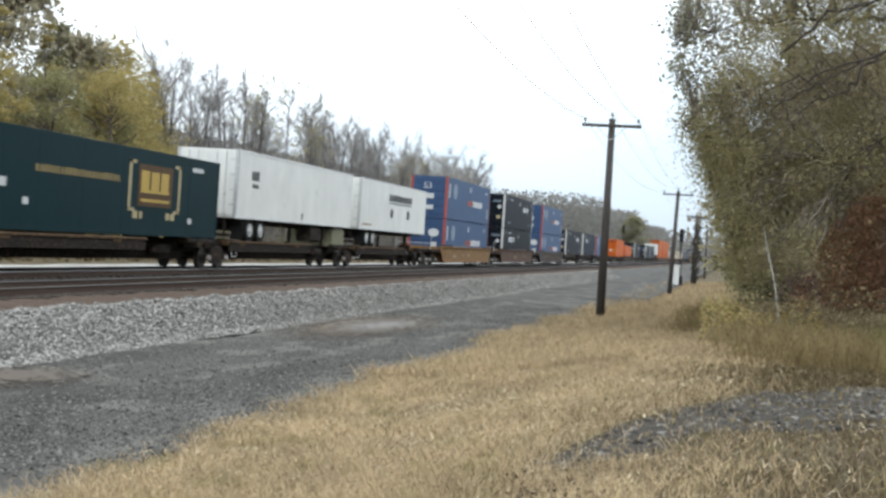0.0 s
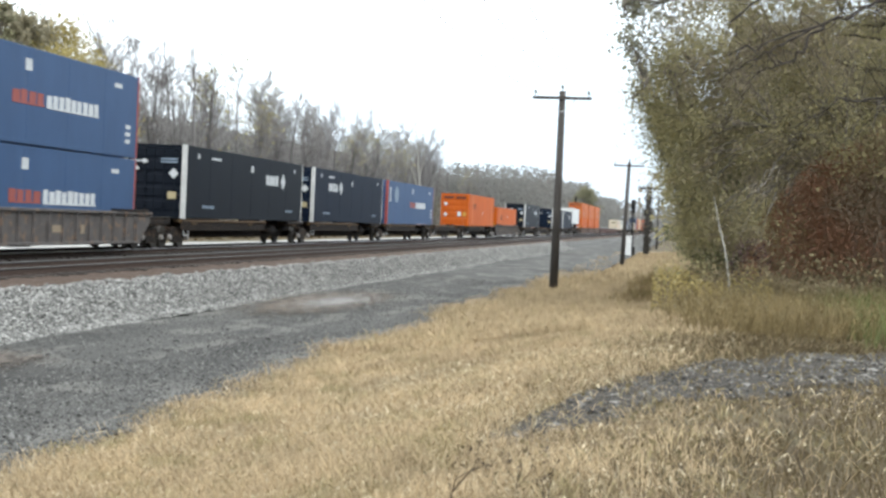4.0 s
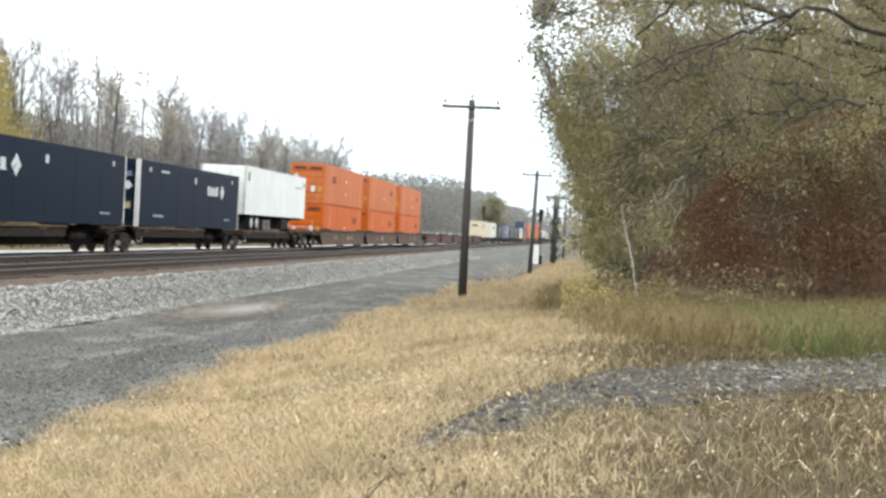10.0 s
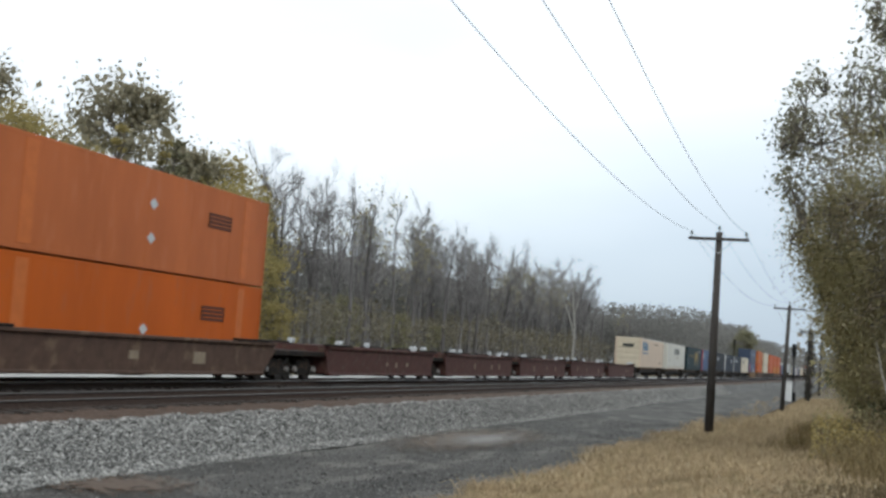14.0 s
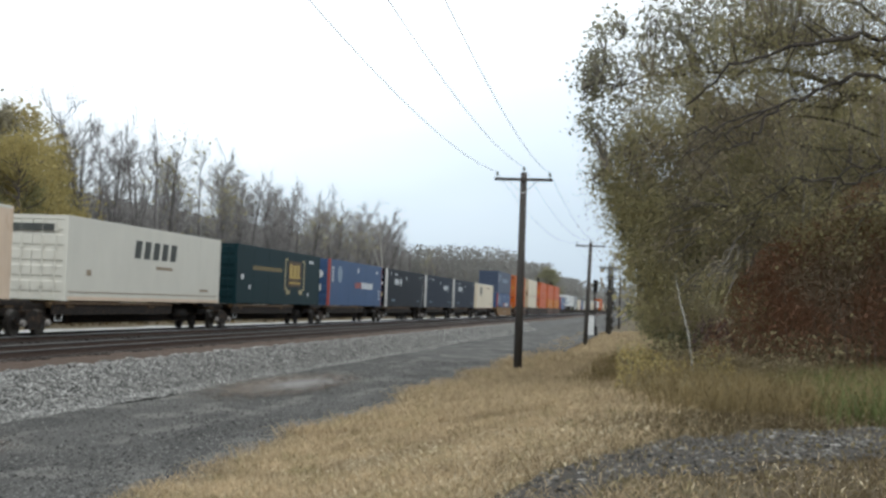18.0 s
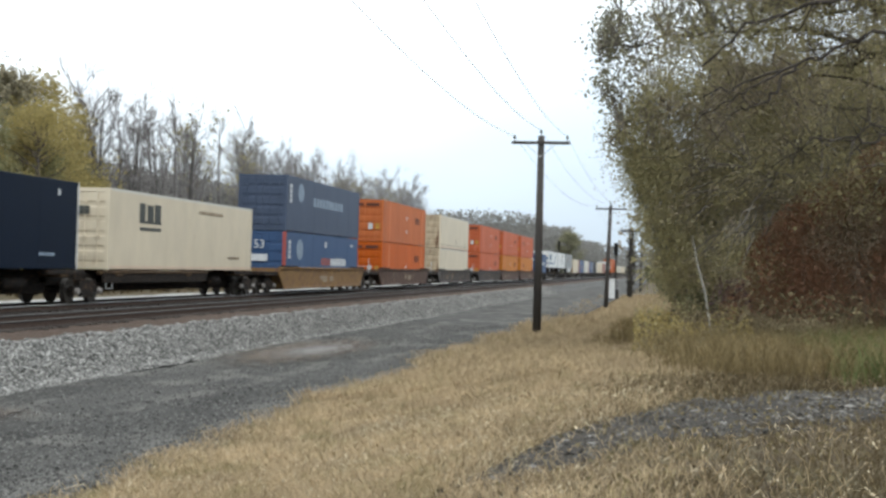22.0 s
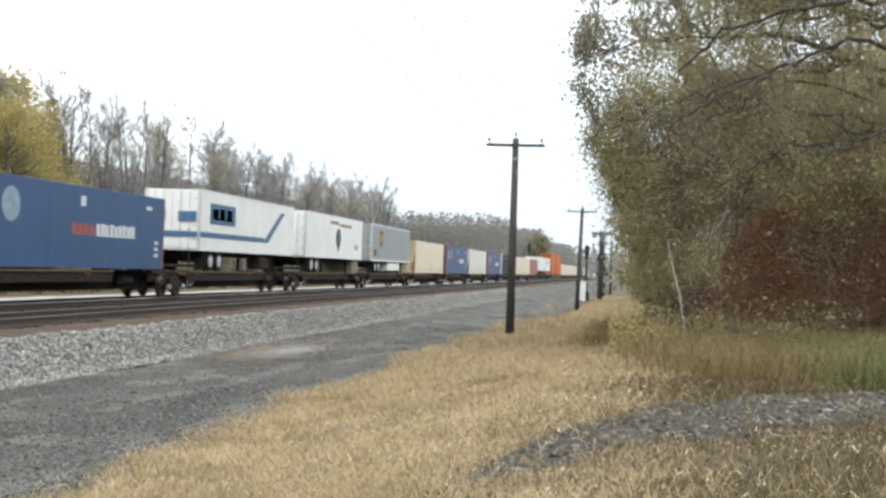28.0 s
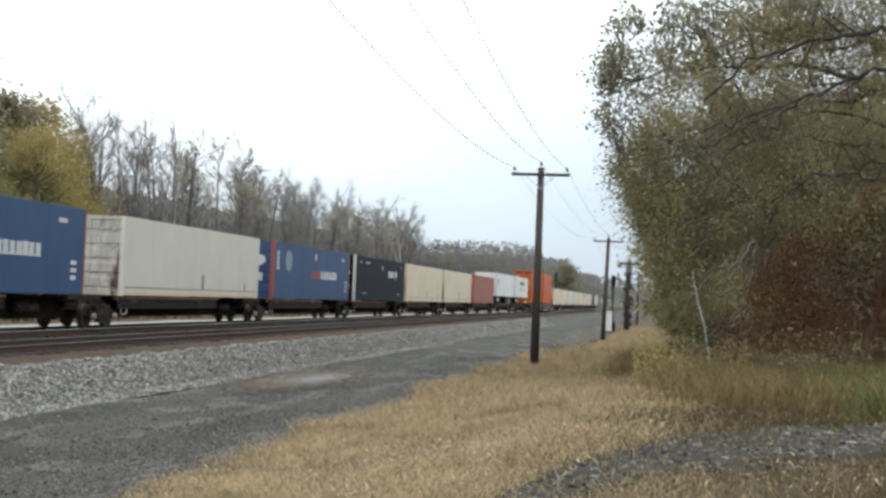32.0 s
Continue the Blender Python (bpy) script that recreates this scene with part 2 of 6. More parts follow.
PAINT = dict(rough=0.5, dark=0.86, scale=0.9, stretch=(1, 1, 0.5), bump=0.04, bump_scale=14, fleck_scale=2.2, fleck_at=0.7)
WORN = {**PAINT, "dark": 0.74, "scale": 0.55, "stretch": (1, 1, 0.3), "rough": 0.6, "fleck_at": 0.62}
M = {
    "blue": material("blue_paint", (0.04, 0.082, 0.175), fleck=(0.05, 0.08, 0.15), **PAINT),
    "slate": material("slate_blue_paint", (0.055, 0.075, 0.12), fleck=(0.07, 0.09, 0.12), **PAINT),
    "navy": material("navy_paint", (0.005, 0.011, 0.025), fleck=(0.01, 0.015, 0.024), **PAINT),
    "black": material("black_paint", (0.007, 0.01, 0.016), fleck=(0.013, 0.015, 0.018), **PAINT),
    "pale_orange": material("sun_bleached_orange_paint", (0.5, 0.14, 0.04), fleck=(0.46, 0.14, 0.05), **WORN),
    "orange": material("orange_paint", (0.52, 0.105, 0.006), fleck=(0.42, 0.1, 0.022), **WORN),
    "amber": material("yellow_orange_paint", (0.52, 0.185, 0.025), fleck=(0.42, 0.15, 0.03), **WORN),
    "salmon": material("faded_orange_paint", (0.5, 0.12, 0.045), fleck=(0.5, 0.15, 0.08), **WORN),
    "cream": material("cream_paint", (0.63, 0.555, 0.42), fleck=(0.52, 0.44, 0.31), **PAINT),
    "peach": material("pinkish_cream_paint", (0.62, 0.49, 0.37), fleck=(0.45, 0.3, 0.2), **PAINT),
    "white": material("white_paint", (0.7, 0.71, 0.69), fleck=(0.5, 0.5, 0.48), **PAINT),
    "greywhite": material("grey_white_paint", (0.58, 0.565, 0.5), **{**PAINT, "dark": 0.92, "bump": 0.02}, fleck=(0.56, 0.53, 0.45)),
    "grey": material("grey_trailer_skin", (0.26, 0.275, 0.275), fleck=(0.24, 0.25, 0.26), **PAINT),
    "green": material("dark_green_paint", (0.007, 0.025, 0.03), fleck=(0.014, 0.03, 0.033), **PAINT),
    "rustred": material("red_brown_paint", (0.3, 0.1, 0.07), fleck=(0.2, 0.09, 0.06), **PAINT),
    "red": material("red_paint", (0.32, 0.075, 0.065), fleck=(0.24, 0.1, 0.09), **PAINT),
    "yellow": material("yellow_paint", (0.42, 0.3, 0.08), fleck=(0.4, 0.27, 0.05), **PAINT),
    "cream_dirty": material("rust_streaked_cream_paint", (0.56, 0.46, 0.32), rough=0.6, dark=0.6, scale=2.0, stretch=(1, 1, .3), fleck=(0.16, 0.09, 0.05), fleck_scale=1.6, fleck_at=0.6),
    "white_dirty": material("grimy_white_paint", (0.55, 0.53, 0.48), rough=0.6, dark=0.6, scale=2.0, stretch=(1, 1, .3), fleck=(0.12, 0.09, 0.07), fleck_scale=1.6, fleck_at=0.6),
    "decal": material("white_lettering_film", (0.55, 0.57, 0.58), rough=0.4, dark=0.85, bump=0),
    "decal_red": material("dull_red_lettering_film", (0.3, 0.085, 0.07), rough=0.5, dark=0.8, bump=0),
    "decal_blue": material("blue_lettering_film", (0.06, 0.16, 0.26), rough=0.4, dark=0.85, bump=0),
    "decal_dark": material("dark_lettering_film", (0.06, 0.065, 0.06), rough=0.5, dark=0.8, bump=0),
    "decal_tan": material("tan_lettering_film", (0.2, 0.155, 0.07), rough=0.5, dark=0.8, bump=0),
    "steel": material("galvanised_steel", (0.55, 0.56, 0.56), rough=0.45, metal=0.4, dark=0.7, scale=5),
    "post": material("pale_corner_steel", (0.62, 0.62, 0.6), rough=0.5, dark=0.6, scale=4, stretch=(1, 1, .3)),
    "under": material("grimy_black_steel", (0.025, 0.022, 0.02), rough=0.75, dark=0.5, scale=6, fleck=(0.07, 0.045, 0.03), fleck_at=0.6),
    "deck": material("worn_deck_steel", (0.1, 0.062, 0.032), rough=0.75, dark=0.4, scale=4, fleck=(0.2, 0.13, 0.06), fleck_at=0.66),
    "well_brown": material("red_brown_well_paint", (0.105, 0.062, 0.044), rough=0.7, dark=0.6, scale=2.2, fleck=(0.15, 0.1, 0.065), fleck_scale=1.6, fleck_at=0.62),
    "well_red": material("dark_oxide_well_paint", (0.095, 0.04, 0.033), rough=0.7, dark=0.6, scale=2.2, fleck=(0.09, 0.055, 0.04), fleck_scale=3, fleck_at=0.6),
    "well_yellow": material("ochre_well_paint", (0.25, 0.145, 0.055), rough=0.7, dark=0.6, scale=2.2, fleck=(0.16, 0.09, 0.05), fleck_scale=3, fleck_at=0.56),
    "well_grey": material("grimy_grey_well_paint", (0.11, 0.1, 0.095), rough=0.7, dark=0.6, scale=2.2, fleck=(0.16, 0.11, 0.08), fleck_scale=3, fleck_at=0.6),
    "wheel": material("wheel_steel", (0.09, 0.08, 0.07), rough=0.5, metal=0.6, dark=0.6, scale=8),
    "bearing": material("bearing_cap", (0.3, 0.28, 0.26), rough=0.5, metal=0.3, dark=0.7),
    "tyre": material("tyre_rubber", (0.02, 0.02, 0.02), rough=0.85),
    "rail_bright": material("polished_rail_head", (0.85, 0.86, 0.88), rough=0.42, metal=1.0, dark=0.9, bump=0),
    "rail_dull": material("worn_rail_head", (0.15, 0.142, 0.135), rough=0.55, metal=0.8, dark=0.7, bump=0),
    "rail_rust": material("rusty_rail_web", (0.07, 0.048, 0.038), rough=0.85, dark=0.6, scale=9),
    "tie": material("weathered_tie_wood", (0.07, 0.058, 0.05), rough=0.9, dark=0.5, scale=4, stretch=(.4, 3, 3), vary=0.25),
    "pole": material("creosoted_pole_wood", (0.08, 0.072, 0.066), rough=0.9, dark=0.55, scale=6, stretch=(3, 3, .2), bump=0.4, bump_scale=30),
    "glass": material("grey_glass_insulator", (0.3, 0.34, 0.33), rough=0.2, bump=0),
    "wire": material("weathered_wire", (0.2, 0.2, 0.2), rough=0.6, bump=0),
    "vine": material("dead_vine", (0.055, 0.05, 0.04), rough=0.95, dark=0.5, scale=9),
    "cabinet": material("white_cabinet_enamel", (0.68, 0.69, 0.68), rough=0.45, dark=0.85, scale=2),
    "signal": material("matt_black_signal", (0.02, 0.02, 0.02), rough=0.7),
    "bark": material("grey_bark", (0.15, 0.13, 0.115), rough=0.95, dark=0.5, scale=5, stretch=(2, 2, .4), bump=0.5, bump_scale=18),
    # darker bark for the big cottonwood's trunk and limbs
    "bark_dark": material("dark_brown_bark", (0.07, 0.06, 0.052), rough=0.95, dark=0.5, scale=5, stretch=(2, 2, .4), bump=0.5, bump_scale=18),
    "bark_far": material("pale_grey_bark", (0.18, 0.17, 0.165), rough=0.95, dark=0.6, scale=3, stretch=(2, 2, .4), vary=0.2),
    "birch": material("white_bark", (0.4, 0.385, 0.35), rough=0.8, dark=0.6, scale=6),
    # twigs beyond the line: paler than near ones, with air haze painted in
    "twig": material("haze_paled_twigs", (0.36, 0.345, 0.335), rough=0.95, island=0.25, bump=0),
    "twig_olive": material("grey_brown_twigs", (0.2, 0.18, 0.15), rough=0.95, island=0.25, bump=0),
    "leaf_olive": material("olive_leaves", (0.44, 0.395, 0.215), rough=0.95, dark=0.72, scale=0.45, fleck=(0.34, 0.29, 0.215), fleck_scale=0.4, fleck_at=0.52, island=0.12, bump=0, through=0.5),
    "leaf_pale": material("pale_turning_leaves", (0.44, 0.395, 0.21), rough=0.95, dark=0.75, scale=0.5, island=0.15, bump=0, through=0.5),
    "leaf_rim": material("thick_grey_olive_leaves", (0.33, 0.32, 0.22), rough=0.7, dark=0.7, scale=0.8, island=0.3, bump=0, through=0.35),
    "leaf_bramble": material("withered_bramble_leaves", (0.32, 0.265, 0.17), rough=0.95, dark=0.7, scale=0.6, fleck=(0.27, 0.22, 0.15), fleck_scale=.5, fleck_at=.55, island=0.15, bump=0, through=0.45),
    "leaf_goldweed": material("golden_weed_leaves", (0.48, 0.385, 0.16), rough=0.9, island=0.3, bump=0, through=0.4),
    "leaf_plum": material("dark_plum_leaves", (0.1, 0.065, 0.06), rough=0.8, island=0.3, bump=0, through=0.3),
    "leaf_yellow": material("yellow_leaves", (0.49, 0.41, 0.175), rough=0.95, island=0.25, bump=0, through=0.5),
    "leaf_gold": material("golden_green_leaves", (0.37, 0.355, 0.19), rough=0.95, island=0.2, bump=0, through=0.5),
    "leaf_rust": material("russet_leaves", (0.34, 0.19, 0.12), rough=0.95, dark=0.7, scale=0.6, fleck=(0.3, 0.235, 0.165), fleck_scale=0.5, fleck_at=0.55, island=0.06, bump=0, through=0.55),
    "leaf_spruce": material("grey_green_needles", (0.28, 0.27, 0.17), rough=0.7, island=0.25, bump=0, through=0.25),
    "leaf_grey": material("withered_grey_olive_leaves", (0.38, 0.345, 0.24), rough=0.85, island=0.3, bump=0, through=0.35),
    "leaf_weed": material("withered_weed_leaves", (0.23, 0.19, 0.105), rough=0.85, island=0.3, bump=0, through=0.35),
    "leaf_dark": material("dark_green_leaves", (0.13, 0.14, 0.07), rough=0.6, island=0.4, bump=0, through=0.25),
    "leaf_wood": material("grey_green_brush", (0.25, 0.225, 0.16), rough=0.8, island=0.25, bump=0, through=0.4),
    # grey far brush, lightened further: distance haze is painted into this colour
    "leaf_far": material("haze_paled_grey_brush", (0.29, 0.285, 0.265), rough=0.9, island=0.15, bump=0, through=0.5),
    "green_grass": material("green_grass", (0.145, 0.175, 0.06), rough=0.75, island=0.35, bump=0, through=0.3),
    "rubble": material("dark_grit", (0.05, 0.044, 0.037), rough=0.95, dark=0.5, scale=5, fleck=(0.095, 0.084, 0.07), fleck_scale=18, fleck_at=0.6, bump=1.0, bump_scale=30),
    "straw": material("dry_straw_grass", (0.515, 0.398, 0.243), rough=0.75, dark=0.62, scale=0.7, fleck=(0.3, 0.25, 0.13), fleck_scale=1.6, fleck_at=0.6, island=0.3, bump=0, through=0.3),
    "pale_straw": material("bleached_curled_grass", (0.8, 0.69, 0.48), rough=0.7, island=0.25, bump=0, through=0.3),
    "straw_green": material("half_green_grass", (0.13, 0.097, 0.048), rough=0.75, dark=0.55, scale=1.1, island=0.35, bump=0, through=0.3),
    "weed": material("tan_weed_stalks", (0.25, 0.19, 0.09), rough=0.8, dark=0.6, scale=0.8, island=0.4, bump=0, through=0.25),
    "stalk_tan": material("brown_dead_grass", (0.17, 0.13, 0.07), rough=0.8, dark=0.6, scale=0.8, island=0.4, bump=0, through=0.25),
    "seed": material("pale_seed_heads", (0.7, 0.6, 0.42), rough=0.8, island=0.25, bump=0, through=0.3),
    "stone": material("grey_ballast_stone", (0.29, 0.286, 0.27), rough=0.9, dark=0.6, scale=12, island=0.65, bump=0.2),
    "stone_dark": material("dark_road_stone", (0.15, 0.148, 0.14), rough=0.9, dark=0.6, scale=12, island=0.75, bump=0.2),
    "rock": material("pale_rubble_stone", (0.25, 0.24, 0.22), rough=0.9, dark=0.5, scale=7, vary=0.6, bump=0.3),
}

# ---- building helpers ----
RNG = np.random.default_rng(7)


class Build:
    """Collects boxes, tubes and sheets into one mesh."""

    def __init__(self):
        self.v, self.f = [], []

    def add(self, verts, faces):
        n = len(self.v)
        self.v.extend(verts)
        self.f.extend([tuple(i + n for i in q) for q in faces])
        return self

    def box(self, x0, x1, y0, y1, z0, z1):
        v = [(x, y, z) for z in (z0, z1) for y in (y0, y1) for x in (x0, x1)]
        return self.add(v, [(0, 2, 3, 1), (4, 5, 7, 6), (0, 1, 5, 4), (2, 6, 7, 3), (0, 4, 6, 2), (1, 3, 7, 5)])

    def block(self, x0, x1, y0, y1, z0, z1, c=0.02):
        """A box with its long edges chamfered."""
        c = min(c, (x1 - x0) * .45, (z1 - z0) * .45, (y1 - y0) * .45)
        ring = [(x0 + c, z0), (x1 - c, z0), (x1, z0 + c), (x1, z1 - c), (x1 - c, z1), (x0 + c, z1), (x0, z1 - c), (x0, z0 + c)]
        v = [(x, y, z) for y in (y0, y1) for x, z in ring]
        f = [(i, (i + 1) % 8, (i + 1) % 8 + 8, i + 8) for i in range(8)]
        return self.add(v, f + [tuple(range(7, -1, -1)), tuple(range(8, 16))])

    def profile(self, ring, y0, y1):
        """A closed outline in x, z, drawn out along y."""
        n = len(ring)
        v = [(x, y, z) for y in (y0, y1) for x, z in ring]
        return self.add(v, [(i, (i + 1) % n, (i + 1) % n + n, i + n) for i in range(n)] + [tuple(range(n - 1, -1, -1)), tuple(range(n, 2 * n))])

    def tube(self, a, b, r0, r1=None, sides=8, caps=True):
        r1 = r0 if r1 is None else r1
        a, b = Vector(a), Vector(b)
        d = (b - a).normalized()
        u = d.orthogonal().normalized()
        w = d.cross(u)
        v = []
        for p, r in ((a, r0), (b, r1)):
            for k in range(sides):
                t = 2 * math.pi * k / sides
                v.append(tuple(p + (u * math.cos(t) + w * math.sin(t)) * r))
        f = [(k, (k + 1) % sides, (k + 1) % sides + sides, k + sides) for k in range(sides)]
        if caps:
            f += [tuple(range(sides - 1, -1, -1)), tuple(range(sides, 2 * sides))]
        return self.add(v, f)

    def mesh(self, name, mat, smooth=False):
        me = bpy.data.meshes.new(name)
        me.from_pydata(self.v, [], self.f)
        me.materials.append(mat)
        if smooth:
            me.polygons.foreach_set("use_smooth", [True] * len(me.polygons))
        return me


def part(name, what, mat, parent, label="", smooth=False, at=None):
    """Links one mesh object under a thing or under a part."""
    me = what.mesh(name, mat, smooth) if isinstance(what, Build) else what
    ob = new(name, me)
    ob.parent = parent
    if at is not None:
        ob.matrix_basis = at
    return tagged(ob, label)


def big_mesh(name, verts, faces, mat, k):
    """A mesh from arrays: verts (n, 3), faces (m, k)."""
    me = bpy.data.meshes.new(name)
    verts, faces = np.asarray(verts, np.float32), np.asarray(faces, np.int32)
    me.vertices.add(len(verts))
    me.vertices.foreach_set("co", verts.ravel())
    me.loops.add(faces.size)
    me.loops.foreach_set("vertex_index", faces.ravel())
    me.polygons.add(len(faces))
    me.polygons.foreach_set("loop_start", np.arange(0, faces.size, k, dtype=np.int32))
    me.update(calc_edges=True)
    me.materials.append(mat)
    return me


def wave(x, y, s=1.0, seed=0):
    """Smooth uneven numbers between about -1 and 1 over the plan."""
    r = np.random.default_rng(seed)
    out = 0
    for k in range(5):
        a, ph = r.uniform(0, 2 * np.pi, 2)
        q = s * (0.6 + 0.5 * k)
        out = out + np.sin((x * np.cos(a) + y * np.sin(a)) * q + ph) / (1 + .5 * k)
    return out / 2.2


def smooth(a, b, x):
    t = np.clip((x - a) / (b - a), 0, 1)
    return t * t * (3 - 2 * t)


ROAD = -1.05                                    # the service road, below the rail heads
TRACK_FAR, TRACK_NEAR = -20.62, -16.05          # centre lines of the two tracks


def ground_z(x, y):
    """Height of the soil: a low bank on which the camera stands falls to the road; wooded land beyond the line."""
    x, y = np.asarray(x, float), np.asarray(y, float)
    lift = 0.98 - 0.62 * smooth(14, 46, y) - 0.16 * smooth(50, 110, y)
    z = ROAD - 0.04 + (lift + 0.0) * smooth(-6.6, 0.6, x)
    z = z - 0.12 * smooth(-7.0, -5.0, x) * smooth(35, 55, y) * (1 - smooth(-4, 1, x))
    z = z - 0.3 * smooth(62, 100, y) * smooth(-6.9, -5.6, x) * (1 - smooth(0, 4, x))
    z = z + 0.05 * wave(x, y, 0.9, 3) * smooth(-6.4, -4, x)
    z = z + 0.5 * smooth(2, 12, x) * smooth(10, 30, y)
    z = z + np.where(x < -28, 0.5 * smooth(-28, -40, x) + 0.25 * wave(x, y, 0.11, 5) * smooth(-28, -60, x), 0)
    return z


def sheet(name, xs, ys, zf, mat):
    X, Y = np.meshgrid(xs, ys)
    Z = zf(X, Y)
    n, m = len(ys), len(xs)
    i = (np.arange(n - 1)[:, None] * m + np.arange(m - 1)).ravel()
    return big_mesh(name, np.stack([X, Y, Z], -1).reshape(-1, 3), np.stack([i, i + 1, i + m + 1, i + m], 1), mat, 4)


# ---- ground, road, ballast ----
M["soil"] = material("dry_thatch_soil", (0.13, 0.1, 0.06), rough=0.95, dark=0.45, scale=1.3, fleck=(0.1, 0.085, 0.048), fleck_scale=0.5, fleck_at=0.55, bump=0.8, bump_scale=25)
M["road"] = material("packed_gravel", (0.085, 0.083, 0.077), rough=0.95, dark=0.42, scale=0.42, stretch=(1, .38, 1), fleck=(0.125, 0.12, 0.11), fleck_scale=0.95, fleck_at=0.57, bump=0.9, bump_scale=28)
M["ballast"] = material("ballast_bed", (0.08, 0.078, 0.073), rough=0.95, dark=0.45, scale=9, fleck=(0.24, 0.236, 0.225), fleck_scale=14, fleck_at=0.58, bump=1.0, bump_scale=16)
M["ballast_brown"] = material("rust_stained_ballast", (0.08, 0.053, 0.038), rough=0.95, dark=0.5, scale=8, fleck=(0.115, 0.082, 0.06), fleck_scale=14, fleck_at=0.6, bump=1.0, bump_scale=16)

gx = np.concatenate([[-2500, -1200, -600, -300, -180, -120, -90], np.arange(-75, -28, 3), np.arange(-28, -8, 2.5), np.arange(-8, 12, 0.4), np.arange(12, 40, 3), [50, 80, 150, 300, 700, 1500, 2500]])
gy = np.concatenate([[-1500, -500, -200, -80, -40, -20], np.arange(-10, 60, 0.6), np.arange(60, 160, 4), np.arange(160, 420, 20), [500, 700, 1000, 1500, 2500, 4000]])
ground = tagged(new("ground", sheet("ground", gx, gy, ground_z, M["soil"])), "dry grassy soil with a low bank beside the line", "ground", kind="structure")


def road_z(x, y):
    edge = smooth(-5.6, -6.4, x + 0.35 * wave(x * 0, y, 0.5, 8) + 0.15 * wave(x, y, 2.2, 9)) * smooth(-14.4, -13.4, x)
    return ROAD - 0.16 + 0.16 * edge + 0.025 * wave(x, y, 0.8, 11) * edge


rx = np.arange(-14.6, -4.8, 0.2)
ry = np.concatenate([np.arange(-30, 70, 0.5), np.arange(70, 700, 6)])
road = tagged(new("road", sheet("road", rx, ry, road_z, M["road"])), "dark packed gravel service road beside the tracks", "road", kind="structure")

BED = [(-28.5, -1.0), (-25.2, -0.3), (-23.6, -0.2), (-13.75, -0.2), (-13.35, -0.26), (-12.95, -0.5), (-12.35, -0.97), (-12.0, -1.07)]


def bed_z(x, y):
    z = np.interp(x, [p[0] for p in BED], [p[1] for p in BED])
    return z + 0.03 * wave(x, y, 3.0, 14) + 0.02 * wave(x, y, 7.0, 15) + 0.06 * wave(x * 0, y, .35, 16) * smooth(-13.3, -12.4, x)


bx = np.concatenate([[-28.5, -27, -25.2, -24, -22, -19, -17, -15.3, -15.0, -14.7, -14.4], np.arange(-14.2, -11.95, 0.16)])
by = np.concatenate([np.arange(-30, 80, 0.4), np.arange(80, 700, 5)])
ballast = tagged(new("ballast", sheet("ballast", bx, by, bed_z, M["ballast"])), "pale grey crushed-stone ballast shoulder under two tracks", "ballast", kind="structure")
# bed under the tracks: the shade there is painted in as darker ballast
M["ballast_dark"] = material("shade_dark_ballast", (0.045, 0.041, 0.038), rough=0.9, dark=0.5, scale=8, fleck=(0.075, 0.068, 0.06), fleck_scale=14, fleck_at=0.62, bump=1.0, bump_scale=16)
ballast.data.materials.append(M["ballast_brown"])
ballast.data.materials.append(M["ballast_dark"])
cx = np.empty(len(ballast.data.polygons) * 3)
ballast.data.polygons.foreach_get("center", cx)
cx = cx.reshape(-1, 3)
ballast.data.polygons.foreach_set("material_index", (cx[:, 0] + 0.22 * wave(cx[:, 0], cx[:, 1], 2.6, 21) < -13.42).astype(np.int32) + ((cx[:, 0] < -15.2) & (cx[:, 0] > -25)).astype(np.int32))


def stones(n, x0, x1, y0, y1, zf, size, lift=0.25, flat=0.7, power=1.0, seed=1):
    """Arrays of n small uneven stones strewn over a stretch of the plan, closer together towards y0 when power > 1."""
    r = np.random.default_rng(seed)
    x = r.uniform(x0, x1, n)
    y = y0 + (y1 - y0) * r.uniform(0, 1, n) ** power
    s = size * r.lognormal(0, 0.35, n)
    base = np.array([(1, 0, 0), (0, 1, 0), (-1, 0, 0), (0, -1, 0), (0, 0, 1), (0, 0, -1)], float)
    v = base[None] * (1 + r.uniform(-.35, .35, (n, 6, 1))) + r.uniform(-.25, .25, (n, 6, 3))
    a = r.uniform(0, 6.28, n)
    c, q = np.cos(a), np.sin(a)
    v = np.stack([v[..., 0] * c[:, None] - v[..., 1] * q[:, None], v[..., 0] * q[:, None] + v[..., 1] * c[:, None], v[..., 2] * flat], -1)
    v = v * s[:, None, None] + np.stack([x, y, zf(x, y) + s * lift], -1)[:, None]
    t = np.array([(0, 1, 4), (1, 2, 4), (2, 3, 4), (3, 0, 4), (1, 0, 5), (2, 1, 5), (3, 2, 5), (0, 3, 5)])
    return v.reshape(-1, 3), (t[None] + 6 * np.arange(n)[:, None, None]).reshape(-1, 3)


v, f = stones(85000, -13.5, -12.0, 14, 150, bed_z, 0.027, power=2.1, seed=2)
tagged(new("ballast_stones", big_mesh("ballast_stones", v, f, M["stone"], 3)), "loose pale grey crushed stones on the ballast shoulder", "stones", kind="stuff")
v, f = stones(26000, -12.6, -6.0, 13, 60, lambda x, y: road_z(x, y) + np.where(road_z(x, y) < ROAD - .1, -.3, 0), 0.015, power=1.7, seed=3)
tagged(new("road_stones", big_mesh("road_stones", v, f, M["stone_dark"], 3)), "loose dark grey gravel on the service road", "stones", kind="stuff")

